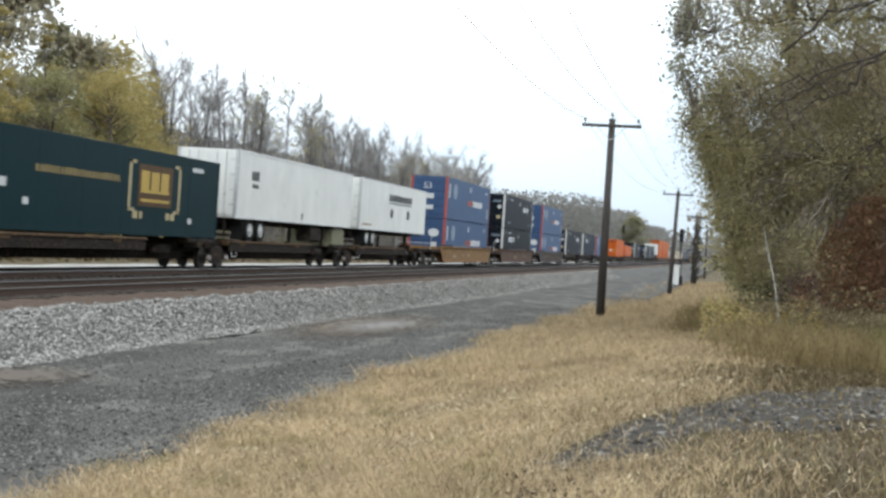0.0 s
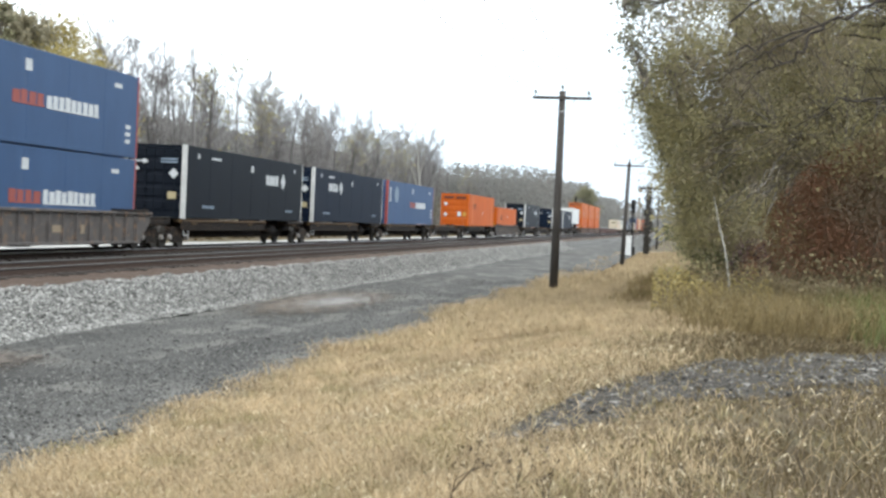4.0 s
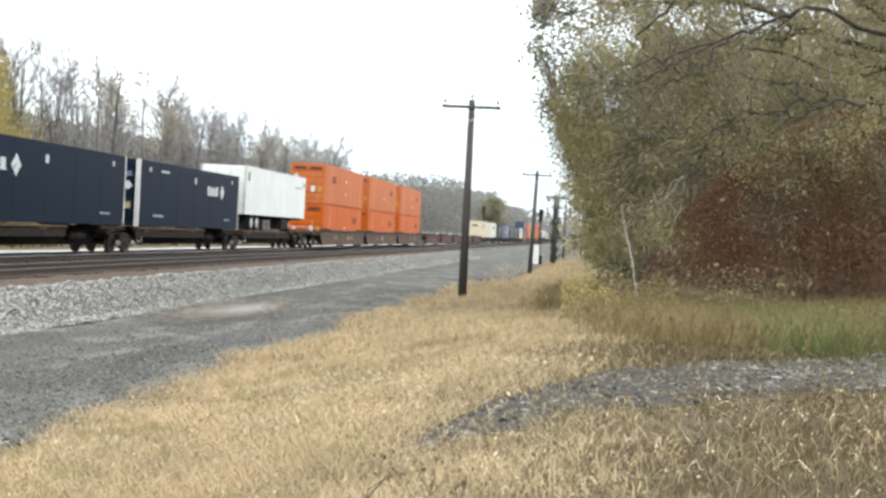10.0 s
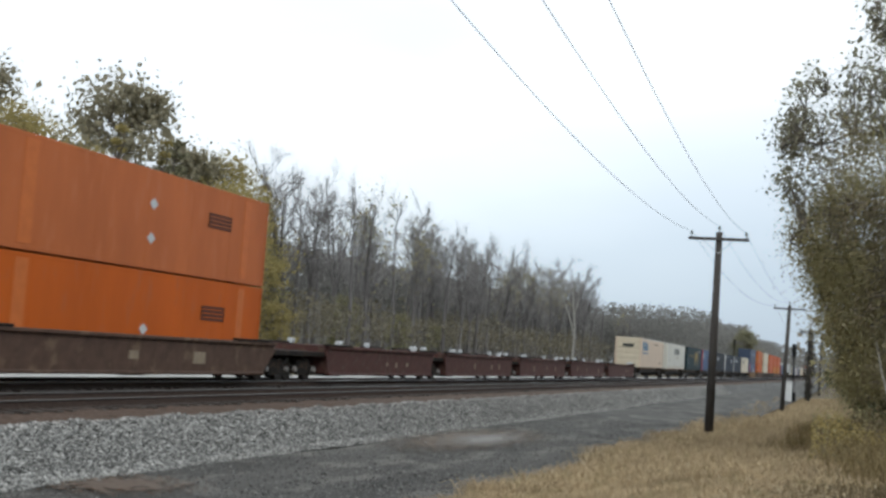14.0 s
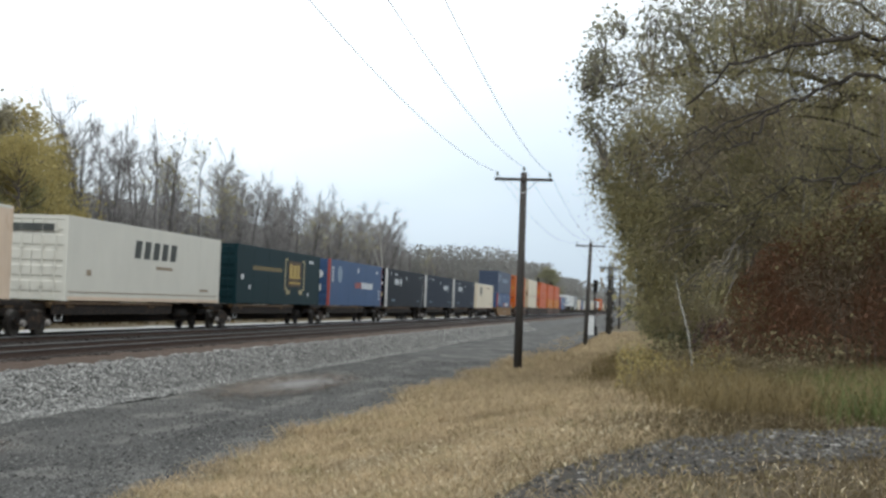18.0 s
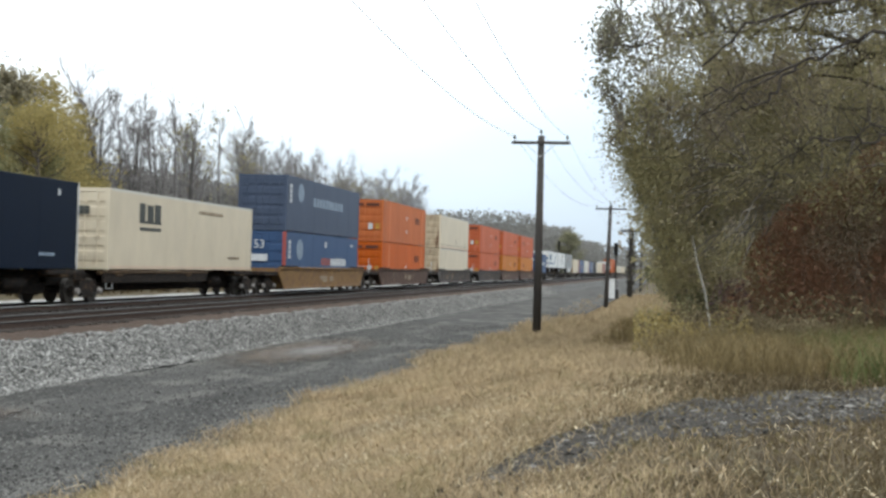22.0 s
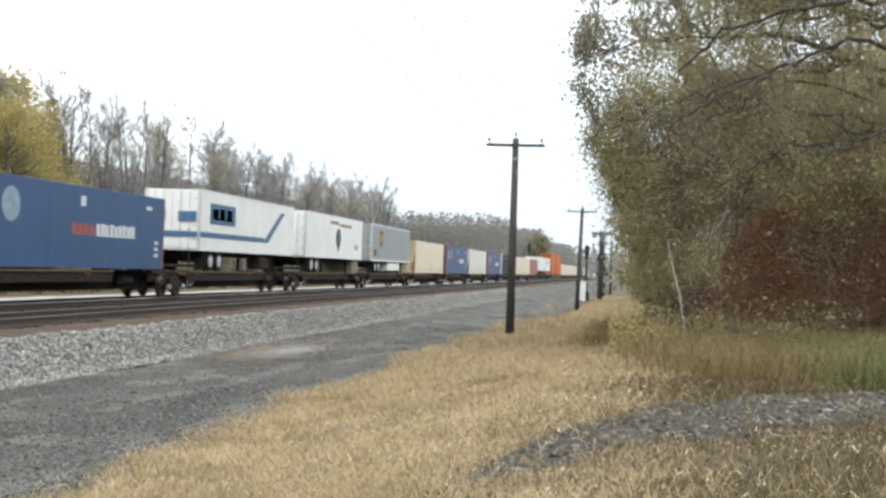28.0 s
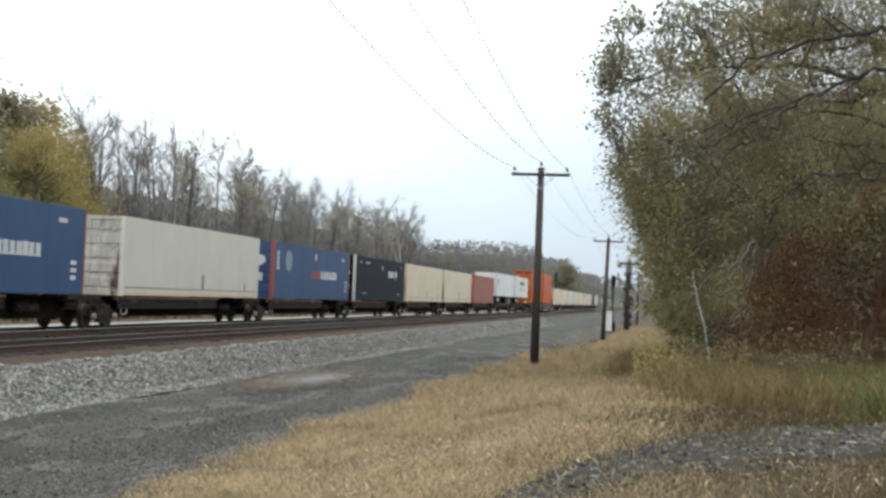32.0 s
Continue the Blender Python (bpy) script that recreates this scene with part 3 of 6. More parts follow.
v, f = stones(9000, -9.5, -6.0, 11, 32, lambda x, y: road_z(x, y) + np.where(road_z(x, y) < ROAD - .1, -.3, 0) - .3 * (wave(x, y, .9, 19) < -.1), 0.018, power=1.5, seed=5)
tagged(new("road_stones", big_mesh("road_stones", v, f, M["stone_dark"], 3)), "coarser pale gravel along the grass edge", "stones", kind="stuff")


def blot_material(name, colour, rough, edge):
    """A stain that thins out raggedly towards its rim."""
    m = material(name, colour, rough=rough, dark=0.7, scale=2.5, bump=0.3 if rough > .5 else 0.0)
    nt = m.node_tree
    co = nt.nodes.new("ShaderNodeTexCoord")
    ln = nt.nodes.new("ShaderNodeVectorMath")
    ln.operation = "LENGTH"
    nt.links.new(co.outputs["Generated"], ln.inputs[0])
    sh = nt.nodes.new("ShaderNodeVectorMath")
    sh.operation = "SUBTRACT"
    sh.inputs[1].default_value = (0.5, 0.5, 0.0)
    nt.links.new(co.outputs["Generated"], sh.inputs[0])
    fl = nt.nodes.new("ShaderNodeVectorMath")
    fl.operation = "MULTIPLY"
    fl.inputs[1].default_value = (2, 2, 0)
    nt.links.new(sh.outputs[0], fl.inputs[0])
    nt.links.new(fl.outputs[0], ln.inputs[0])
    nz = nt.nodes.new("ShaderNodeTexNoise")
    nz.inputs["Scale"].default_value, nz.inputs["Detail"].default_value = 3.5, 6
    nt.links.new(co.outputs["Object"], nz.inputs["Vector"])
    ad = nt.nodes.new("ShaderNodeMath")
    ad.operation = "MULTIPLY_ADD"
    ad.inputs[1].default_value = 1.8
    nt.links.new(nz.outputs[0], ad.inputs[0])
    nt.links.new(ln.outputs["Value"], ad.inputs[2])
    rp = ramp_node(nt, [(edge, (1, 1, 1)), (edge + .36, (0, 0, 0))])
    mr = nt.nodes.new("ShaderNodeMath")
    mr.operation = "MULTIPLY"
    mr.inputs[1].default_value = 0.6
    nt.links.new(ad.outputs[0], mr.inputs[0])
    nt.links.new(mr.outputs[0], rp.inputs[0])
    nt.links.new(rp.outputs[0], nt.nodes["Principled BSDF"].inputs["Alpha"])
    return m


M["mud"] = blot_material("reddish_dry_mud", (0.155, 0.126, 0.1), 0.9, 0.73)
M["wet_mud"] = blot_material("damp_brown_mud", (0.078, 0.057, 0.038), 0.5, 0.7)
M["water"] = blot_material("shallow_puddle_water", (0.12, 0.105, 0.088), 0.5, 0.62)
M["lane"] = material("pale_limestone_lane", (0.42, 0.415, 0.4), rough=0.9, dark=0.75, scale=.6, bump=0.4)


def patch(name, x, y, a, b, z, mat, label, cat):
    ob = new(name, Build().add([(-a, -b, 0), (a, -b, 0), (a, b, 0), (-a, b, 0)], [(0, 1, 2, 3)]).mesh(name, mat))
    ob.location = (x, y, z)
    return tagged(ob, label, cat, kind="structure")


patch("mud_patch", -10.5, 38.5, 2.2, 9.0, ROAD + 0.035, M["mud"], "reddish dry mud patch on the gravel road", "mud")
patch("mud_patch", -11.3, 19.6, 1.7, 2.2, ROAD + 0.035, M["wet_mud"], "damp dark brown mud blot on the gravel road", "mud")
patch("puddle", -10.2, 38.6, 1.5, 6.2, ROAD + 0.041, M["water"], "shallow rain puddle in the muddy gravel", "puddle")
lane_x = np.linspace(-33.9, -29.9, 12)
tagged(new("far_lane", sheet("far_lane", lane_x, np.concatenate([np.arange(0, 120, 2.0), np.arange(120, 700, 10)]), lambda x, y: -0.74 + .03 * wave(x, y, .8, 61) - .5 * (np.abs(x + 31.7) > 1.6), M["lane"])), "pale crushed-limestone lane beyond the tracks", "lane", kind="structure")

# ---- tracks ----
tie_mesh = Build().block(-1.3, 1.3, -0.115, 0.115, -0.17, 0, 0.015).mesh("tie", M["tie"])
for name, xc, head, label in (("track_near", TRACK_NEAR, "rail_dull", "little-used railway track with dull rails on wooden ties"), ("track_far", TRACK_FAR, "rail_bright", "busy railway track with polished rails on wooden ties")):
    tr = tagged(new(name), label, "railway track", kind="structure")
    tr.location = (xc, 0, 0)
    for sx in (-0.755, 0.755):
        web = Build().box(sx - .075, sx + .075, -60, 900, -.17, -.15).profile([(sx - .02, -.15), (sx + .02, -.15), (sx + .02, -.045), (sx + .036, -.035), (sx - .036, -.035), (sx - .02, -.045)], -60, 900)
        rail = part("rail", web, M["rail_rust"], tr, "rusty steel rail")
        part("rail_head", Build().block(sx - .036, sx + .036, -60, 900, -.034, 0, .008), M[head], rail, "shiny rail head" if head == "rail_bright" else "dull rail head")
    far = Build()
    for k in range(420):
        y = -10 + k * 0.54
        if xc == TRACK_NEAR and 14 < y < 150:
            o = new("tie", tie_mesh)
            o.parent, o.location = tr, (random.uniform(-.05, .05), y, -.165)
        elif y < 150:
            far.block(-1.3, 1.3, y - .115, y + .115, -.335, -.165)
    tagged(part("ties", far, M["tie"], tr, "row of weathered wooden ties"), kind="stuff")

# ---- line-side poles, wires, signal gear ----


def pole(name, x, y, top, base, lean, label, vines=False):
    p = tagged(new(name), label, "utility pole", group="poles along the line")
    p.location = (x, y, base)
    h = top - base
    part("pole_shaft", Build().tube((0, 0, -.4), (lean, 0, h), .19, .135, 14), M["pole"], p, smooth=True)
    arm_z = h - 0.3
    part("crossarm", Build().block(-1.22 + lean, 1.22 + lean, -.2, -.09, arm_z - .06, arm_z + .06, .01), M["pole"], p, "weathered wooden crossarm")
    for s in (-1, 1):
        part("arm_brace", Build().tube((lean + s * .62, -.21, arm_z - .05), (lean, -.19, arm_z - .6), .016, sides=6), M["steel"], p)
    spots = [(-1.1, arm_z + .06), (0.0, h), (1.1, arm_z + .06)] if not vines else [(-1.1, arm_z + .06), (-.8, arm_z + .06), (-.5, arm_z + .06), (.5, arm_z + .06), (.8, arm_z + .06), (1.1, arm_z + .06)]
    for sx, sz in spots:
        ins = part("insulator", Build().tube((lean + sx, -.145 if sz < h else 0, sz - .02), (lean + sx, -.145 if sz < h else 0, sz + .16), .022, sides=6).tube((lean + sx, -.145 if sz < h else 0, sz + .12), (lean + sx, -.145 if sz < h else 0, sz + .26), .07, .045, 10), M["glass"], p, "glass pin insulator", smooth=True)
    if vines:
        r = np.random.default_rng(3)
        vb = Build()
        for k in range(220):
            a, z0 = r.uniform(0, 6.28), r.uniform(0.2, h - .2)
            rr = .32 + .3 * math.exp(-((z0 - h * .55) / (h * .3)) ** 2)
            vb.tube((math.cos(a) * .15, math.sin(a) * .15, z0), (math.cos(a) * rr * r.uniform(.8, 1.5), math.sin(a) * rr, z0 + r.uniform(-.7, .5)), .05, .03, 4)
        part("dead_vine", vb, M["vine"], p, "tangle of dead vine round the shaft")
        ab = Build()
        for sx in np.linspace(-1.15, 1.15, 9):
            ab.tube((lean + sx, -.15, arm_z - .02), (lean + sx + r.uniform(-.15, .15), -.15, arm_z + r.uniform(-.3, -.12)), .05, .03, 5)
        part("hanging_vine", ab, M["vine"], p)
    return p


POLES = [(-3.95, 2.6, 7.2, -0.55, 0), (-5.2, 54.85, 7.17, -1.16, -.02), (-4.72, 107.13, 6.95, -1.7, .2), (-4.4, 159.5, 6.9, -1.3, 0.05), (-4.0, 212, 6.9, -1.3, 0)]
for k, (x, y, top, base, lean) in enumerate(POLES):
    pole("utility_pole", x, y, top, base, lean, "dark wooden pole with one crossarm and three wires" if k != 1 else "dark weathered pole with a braced crossarm beside the road")
pole("vine_covered_pole", -3.76 - .1, 148.0, 6.4, -1.35, .12, "old thick pole wrapped in dead vine with broken crossarm", vines=True)


def wire(a, b, sag, r=0.0075):
    cu = bpy.data.curves.new("wire", "CURVE")
    cu.dimensions, cu.bevel_depth, cu.bevel_resolution = "3D", r, 1
    s = cu.splines.new("POLY")
    n = 28
    s.points.add(n)
    for i in range(n + 1):
        t = i / n
        p = Vector(a).lerp(Vector(b), t)
        s.points[i].co = (p.x, p.y, p.z - 4 * sag * t * (1 - t), 1)
    cu.materials.append(M["wire"])
    ob = new("overhead_wire", cu)
    return tagged(ob, "thin weathered overhead wire sagging between poles", "wire", group="overhead wires")


for (xa, ya, ta, _, la), (xb, yb, tb, _, lb) in zip(POLES, POLES[1:]):
    for sx, up, oy in ((-1.1, -.02, -.145), (0, .24, 0), (1.1, -.02, -.145)):
        wire((xa + la + sx, ya + oy, ta + up), (xb + lb + sx, yb + oy, tb + up), 0.95)

cab = tagged(new("signal_cabinet"), "white enamelled signal equipment cabinet in the grass", "cabinet")
cab.location = (-5.7, 140, -1.4)
part("cabinet_body", Build().block(-.42, .42, -.35, .35, .15, 2.2, .03), M["cabinet"], cab)
part("cabinet_door", Build().block(-.37, .37, -.37, -.352, .25, 2.1, .01), M["cabinet"], cab)
part("cabinet_roof", Build().block(-.48, .48, -.42, .42, 2.2, 2.27, .02), M["cabinet"], cab)
part("cabinet_base", Build().box(-.4, .4, -.33, .33, -.2, .15), M["under"], cab)


def signal(x, y, base, h, label):
    s = tagged(new("railway_signal"), label, "signal")
    s.location = (x, y, base)
    part("mast", Build().tube((0, 0, -.2), (0, 0, h), .085, .07, 8), M["signal"], s)
    head = part("signal_head", Build().block(-.22, .22, -.14, .02, h - 1.35, h, .05), M["signal"], s)
    for k in range(3):
        part("lamp_hood", Build().tube((0, -.14, h - .3 - .45 * k), (0, -.38, h - .33 - .45 * k), .14, .13, 10, caps=False), M["signal"], head)
    part("ladder", Build().tube((-.18, .3, 0), (-.18, .15, h - 1), .02, sides=5).tube((.18, .3, 0), (.18, .15, h - 1), .02, sides=5), M["signal"], s)
    part("base_box", Build().block(-.35, .35, -.3, .3, 0, 1.1, .03), M["cabinet"] if h < 6 else M["signal"], s)
    return s


signal(-5.35, 142.5, -1.4, 6.1, "black railway signal mast with hooded lamp head")
signal(-23.6, 292, -0.5, 8.6, "tall black railway signal mast beyond the tracks")

# ---- the train ----
MOVERS = []                                      # thing, its place along the line at 0 s, height
LEN, HIGH, HALF = 16.15, 2.896, 1.295
CACHE = {}


def cached(key, make):
    if key not in CACHE:
        CACHE[key] = make()
    return CACHE[key]


def rolling(name, u, z, label, category, group=""):
    ob = tagged(new(name), label, category, group)
    ob.location = (TRACK_FAR, u, z)
    MOVERS.append((ob, u, z))
    return ob


def container_body(length, ribs):
    """A closed steel box whose long sides carry upright corrugations, or flat panels with narrow seams."""
    pitch, depth, steps = (.3, .028, ((0, 0), (.3, 0), (.42, 1), (.88, 1))) if ribs else (2.44, .005, ((0, 0), (.99, 0), (.992, 1), (.998, 1)))
    n = int((length - .24) / pitch)
    p = (length - .24) / n
    st = [(.12 + (k + q) * p, HALF - depth * d) for k in range(n) for q, d in steps] + [(length - .12, HALF)]
    b = Build()
    m = len(st)
    b.add([(x * s, y, z) for y, x in st for s, z in ((1, .12), (1, HIGH - .06), (-1, HIGH - .06), (-1, .12))],
          [(4 * k + c, 4 * k + 4 + c, 4 * k + 4 + (c + 1) % 4, 4 * k + (c + 1) % 4) for k in range(m - 1) for c in range(4)] + [(3, 2, 1, 0), (4 * m - 4, 4 * m - 3, 4 * m - 2, 4 * m - 1)])
    return b


def rail_bar(length, s, top):
    x0, x1 = sorted((s * (HALF - .06), s * (HALF + .004)))
    z0, z1 = (HIGH - .1, HIGH) if top else (.02, .16)
    return Build().block(x0, x1, .1, length - .1, z0, z1, .01)


def door_leaf(s, y, out):
    """One door leaf of ribbed steel; out is -1 for the end at y = 0."""
    x0, x1 = sorted((s * .012, s * (HALF - .14)))
    ring = [(y - out * .06, .15), (y - out * .06, HIGH - .14)]
    for k in range(5):
        z = HIGH - .16 - k * .525
        ring += [(y, z), (y, z - .3), (y - out * .03, z - .36), (y - out * .03, z - .48)]
    n = len(ring)
    b = Build()
    b.add([(x, q, z) for x in (x0, x1) for q, z in ring], [(i, (i + 1) % n, (i + 1) % n + n, i + n) for i in range(n)] + [tuple(range(n - 1, -1, -1)), tuple(range(n, 2 * n))])
    return b


def lock_rod(q, y, out):
    b = Build().tube((q, y + out * .045, .12), (q, y + out * .045, HIGH - .1), .022, sides=6)
    for z in (.5, 1.15, 1.8, 2.4):
        b.box(q - .08, q + .08, *sorted((y + out * .01, y + out * .06)), z - .035, z + .035)
    return b


def posts(s, y0, y1, w=.1):
    b = Build()
    x0, x1 = sorted((s * (HALF - .16), s * (HALF + .005)))
    b.box(x0, x1, y0, y1, 0, HIGH + .003)
    return b


def marks(ob, name, pieces, mat, label=""):
    """Flat film on the side that faces the road, a part for each piece: y0, y1, z0, z1, or a ring of points in y, z."""
    ob_made = None
    for p in pieces:
        b = Build()
        if len(p) == 4 and not isinstance(p[0], tuple):
            b.box(HALF + .0, HALF + .012, p[0], p[1], p[2], p[3])
        else:
            n = len(p)
            b.add([(HALF + .0, y, z) for y, z in p] + [(HALF + .012, y, z) for y, z in p], [tuple(range(n, 2 * n))] + [(i, (i + 1) % n, (i + 1) % n + n, i + n) for i in range(n)])
        ob_made = part(name, b, M[mat], ob, label)
    return ob_made


def end_mark(c, name, ring, mat, label=""):
    """A flat sticker or plate on the doors at the near end: a ring of points in x, z."""
    n = len(ring)
    b = Build().add([(x, -.034, z) for x, z in ring] + [(x, -.046, z) for x, z in ring], [tuple(range(2 * n - 1, n - 1, -1))] + [(i, (i + 1) % n, (i + 1) % n + n, i + n) for i in range(n)])
    return part(name, b, M[mat], c, label)


def plate(x, z, w, h):
    return [(x - w / 2, z - h / 2), (x + w / 2, z - h / 2), (x + w / 2, z + h / 2), (x - w / 2, z + h / 2)]


def disc(y, z, ry, rz=None, n=20):
    rz = rz or ry
    return [(y + ry * math.cos(6.2832 * k / n), z + rz * math.sin(6.2832 * k / n)) for k in range(n)]


def bars(y0, y1, z0, z1, n, r):
    """Writing too far off to read: a band of n plain upright bars on one thin foot, as one outline."""
    w, foot = (y1 - y0) / n, z0 + (z1 - z0) * .12
    ring = [(y0, z0)]
    top = []
    for k in range(n):
        a, c = y0 + k * w, y0 + (k + r.uniform(.7, .86)) * w
        h = z1 - (z1 - z0) * r.uniform(0, .14)
        top += [(a, foot), (a, h), (c, h), (c, foot)]
    return [[(y0, z0), (y1 - .1 * w, z0), (y1 - .1 * w, foot)] + top[::-1]]


STYLE = {
    "globe": ("blue", False, "blue", "red"), "knot": ("navy", False, "navy", "post"), "knot_black": ("black", False, "black", "post"),
    "vented": ("orange", False, "orange", "orange"), "vent_amber": ("amber", False, "amber", "amber"), "vent_pale": ("pale_orange", False, "pale_orange", "pale_orange"), "vent_red": ("salmon", False, "salmon", "salmon"), "square_green": ("green", False, "green", "green"),
    "square_cream": ("cream", False, "cream", "cream"), "square_peach": ("peach", False, "cream", "peach"), "cream": ("cream", False, "cream_dirty", "cream"),
    "white": ("greywhite", False, "white_dirty", "greywhite"), "slanted": ("greywhite", False, "greywhite", "greywhite"),
    "slate": ("slate", False, "slate", "slate"), "rust": ("rustred", False, "rustred", "rustred"),
}
LABEL = {
    "globe": "blue steel shipping container with red corner posts and white wordmark", "knot": "navy blue shipping container with pale corner posts and white emblem",
    "knot_black": "black shipping container with pale corner posts and white emblem", "vented": "bright orange shipping container with dark vent panels",
    "vent_amber": "yellow-orange shipping container with dark vent panels",
    "vent_pale": "sun-bleached orange shipping container with dark vent panels",
    "vent_red": "faded orange-red shipping container with dark vent panels", "square_green": "dark green shipping container with yellow square emblem",
    "square_cream": "weathered cream shipping container with dark emblem", "square_peach": "pinkish cream shipping container with large dark emblem", "cream": "plain cream shipping container with rust stains",
    "white": "plain grey-white shipping container with dirty end", "slanted": "off-white shipping container with dark slanted wordmark",
    "slate": "slate-blue shipping container with pale marks", "rust": "plain red-brown steel shipping container",
}
CR = random.Random(5)


def container(u, zb, style, logo=0):
    side, ribs, end, corner = STYLE[style]
    c = rolling("shipping_container", u, zb, LABEL[style], "container", "containers on the train")
    part("body", cached(("body", side), lambda: container_body(LEN, ribs).mesh("body", M[side])), None, c)
    trim = side if style not in ("cream", "square_cream", "square_peach", "white") else "greywhite"
    for s in (1, -1):
        for top in (True, False):
            part("top_rail" if top else "bottom_rail", cached(("rail", trim, s, top), lambda: rail_bar(LEN, s, top).mesh("top_rail" if top else "bottom_rail", M[trim] if top else M[side])), None, c)
    for s in (1, -1):
        for y0, y1 in ((0, .16), (LEN - .1, LEN)):
            part("corner_post", cached(("post", corner, s, y0), lambda: posts(s, y0, y1).mesh("corner_post", M[corner])), None, c, "red corner post" if corner == "red" else "pale steel corner post" if corner == "post" else "")
    for y, out in ((.03, -1), (LEN - .03, 1)):
        rod_mat = M[end]
        for s in (1, -1):
            d = part("door_leaf", cached(("door", end, y, s), lambda: door_leaf(s, y, out).mesh("door_leaf", M[end])), None, c)
            for q in (.38, .86):
                part("lock_rod", cached(("rod", rod_mat.name, y, s, q), lambda: lock_rod(s * q, y, out).mesh("lock_rod", rod_mat)), None, d)
        for nm, z0, z1 in (("header", HIGH - .14, HIGH - .004), ("door_sill", .02, .15)):
            part(nm, cached((nm, end, y), lambda: Build().box(-HALF + .13, HALF - .13, *sorted((y - out * .06, y + out * .02)), z0, z1).mesh(nm, M[end])), None, c)
    if style == "globe":
        marks(c, "number_column", [(.55, .95, z, z + .2) for z in (1.5, 1.75, 2.0, 2.25)] + [(15.1, 15.5, z, z + .14) for z in (.5, .75, 1.0)], "decal")
        marks(c, "globe_emblem", [disc(2.7, 2.0, .62, .55)], "emblem", "pale round emblem")
        marks(c, "wordmark_start", bars(7.2, 9.2, 1.2, 1.62, 4, CR), "decal_red", "red part of the wordmark")
        marks(c, "wordmark", bars(9.3, 13.0, 1.18, 1.64, 9, CR), "decal", "white part of the wordmark")
        marks(c, "small_plate", [(7.9, 8.3, 2.2, 2.55), (14.1, 14.7, 2.35, 2.5)], "decal")
        if logo or zb > 2:
            txt = bpy.data.curves.new("length_number", "FONT")
            txt.body, txt.size, txt.align_x, txt.extrude = "53", .62, "CENTER", .004
            txt.materials.append(M["decal"])
            num = new("length_number", txt)
            num.parent, num.matrix_basis = c, pose(-.1, -.05, 2.02, 90, 0, 0)
            for z0, z1 in ((1.35, 1.7), (.62, .9)):
                part("end_plate", Build().box(-.5, .35, -.05, -.036, z0, z1), M["decal"], c, "white plate on the end")
        else:
            for x in (-.62, .5):
                part("end_oval", Build().add([(x + .38 * math.cos(.3142 * k), -.045, 1.95 + .28 * math.sin(.3142 * k)) for k in range(20)], [tuple(range(20))]), M["decal"], c, "white oval on the end")
            part("end_plate", Build().box(.35, .75, -.05, -.036, .9, 1.3), M["decal"], c)
    elif style == "slate":
        marks(c, "number_column", [(.55, .95, z, z + .2) for z in (1.5, 1.75, 2.0, 2.25)], "decal")
        marks(c, "globe_emblem", [disc(2.7, 2.1, .55, .5)], "emblem")
        marks(c, "wordmark", bars(5.2, 12.0, 1.5, 2.0, 10, CR), "emblem", "pale faded wordmark")
    elif style in ("knot", "knot_black"):
        o = (10.2, 1.9) if logo == 0 else (3.0, 1.95)
        ring = disc(o[0] + 2.6, o[1], .5, .42, 8)
        marks(c, "emblem", bars(o[0], o[0] + 1.9, o[1] - .22, o[1] + .25, 4, CR) + [[(o[0] + 2.6 + a, o[1] + b) for a, b in q] for q in ([(-.4, 0), (-.24, -.15), (0, .07), (-.16, .18)], [(0, .38), (-.16, .19), (.08, .04), (.2, .19)], [(.4, 0), (.2, .18), (-.02, 0), (.2, -.18)], [(0, -.38), (.2, -.19), (0, 0), (-.2, -.19)])], "decal", "white knot emblem and wordmark")
        marks(c, "small_plate", [(1.3, 1.5, 2.42, 2.62), (8.0, 8.25, 2.15, 2.45), (14.6, 14.75, 2.4, 2.6), (2.9, 4.0, 2.46, 2.55)], "decal")
        marks(c, "data_panel", bars(2.0, 3.4, .44, .56, 6, CR) + bars(13.4, 14.5, .44, .54, 5, CR), "emblem", "small pale data lettering")
        end_mark(c, "end_emblem", [(-1.05, 2.18), (-.5, 2.18), (-.42, 2.1), (-.24, 2.21), (-.42, 2.32), (-.5, 2.24), (-1.05, 2.24)], "decal", "white emblem on the end")
        end_mark(c, "end_diamond", [(.82, 1.55), (1.02, 1.76), (.82, 1.97), (.62, 1.76)], "decal", "white diamond sticker on the end")
        end_mark(c, "end_sticker", [(-.95, 1.86), (-.6, 1.86), (-.66, 1.97), (-.78, 2.02), (-.9, 1.97)], "decal")
        for z in (2.2, 2.32):
            end_mark(c, "end_lettering", plate(.62, z, .7, .06), "emblem", "pale lettering on the end")
        end_mark(c, "end_panel", plate(.78, .9, .36, .28), "tan_line", "tan plate on the end")
        end_mark(c, "end_panel", plate(-.85, .95, .14, .24), "emblem")
    elif style in ("vented", "vent_red", "vent_pale", "vent_amber"):
        vy = 2.5 if (u, zb < 2) in ((226.0, True), (244.8, True), (362.4, False), (767.9, True), (767.9, False)) else 11.8
        marks(c, "vent_panel", [(vy, vy + 1.6, 2.0 - .125 * k, 2.085 - .125 * k) for k in range(4)] + [(vy, vy + .06, 1.62, 2.085), (vy + 1.54, vy + 1.6, 1.62, 2.085)], "vent", "dark vent louvres")
        marks(c, "pale_band", [(2.0, 2.55, .18, HIGH - .12), (14.3, 14.75, .18, HIGH - .12)], "bands" if style == "vent_red" else "band", "paler upright panel")
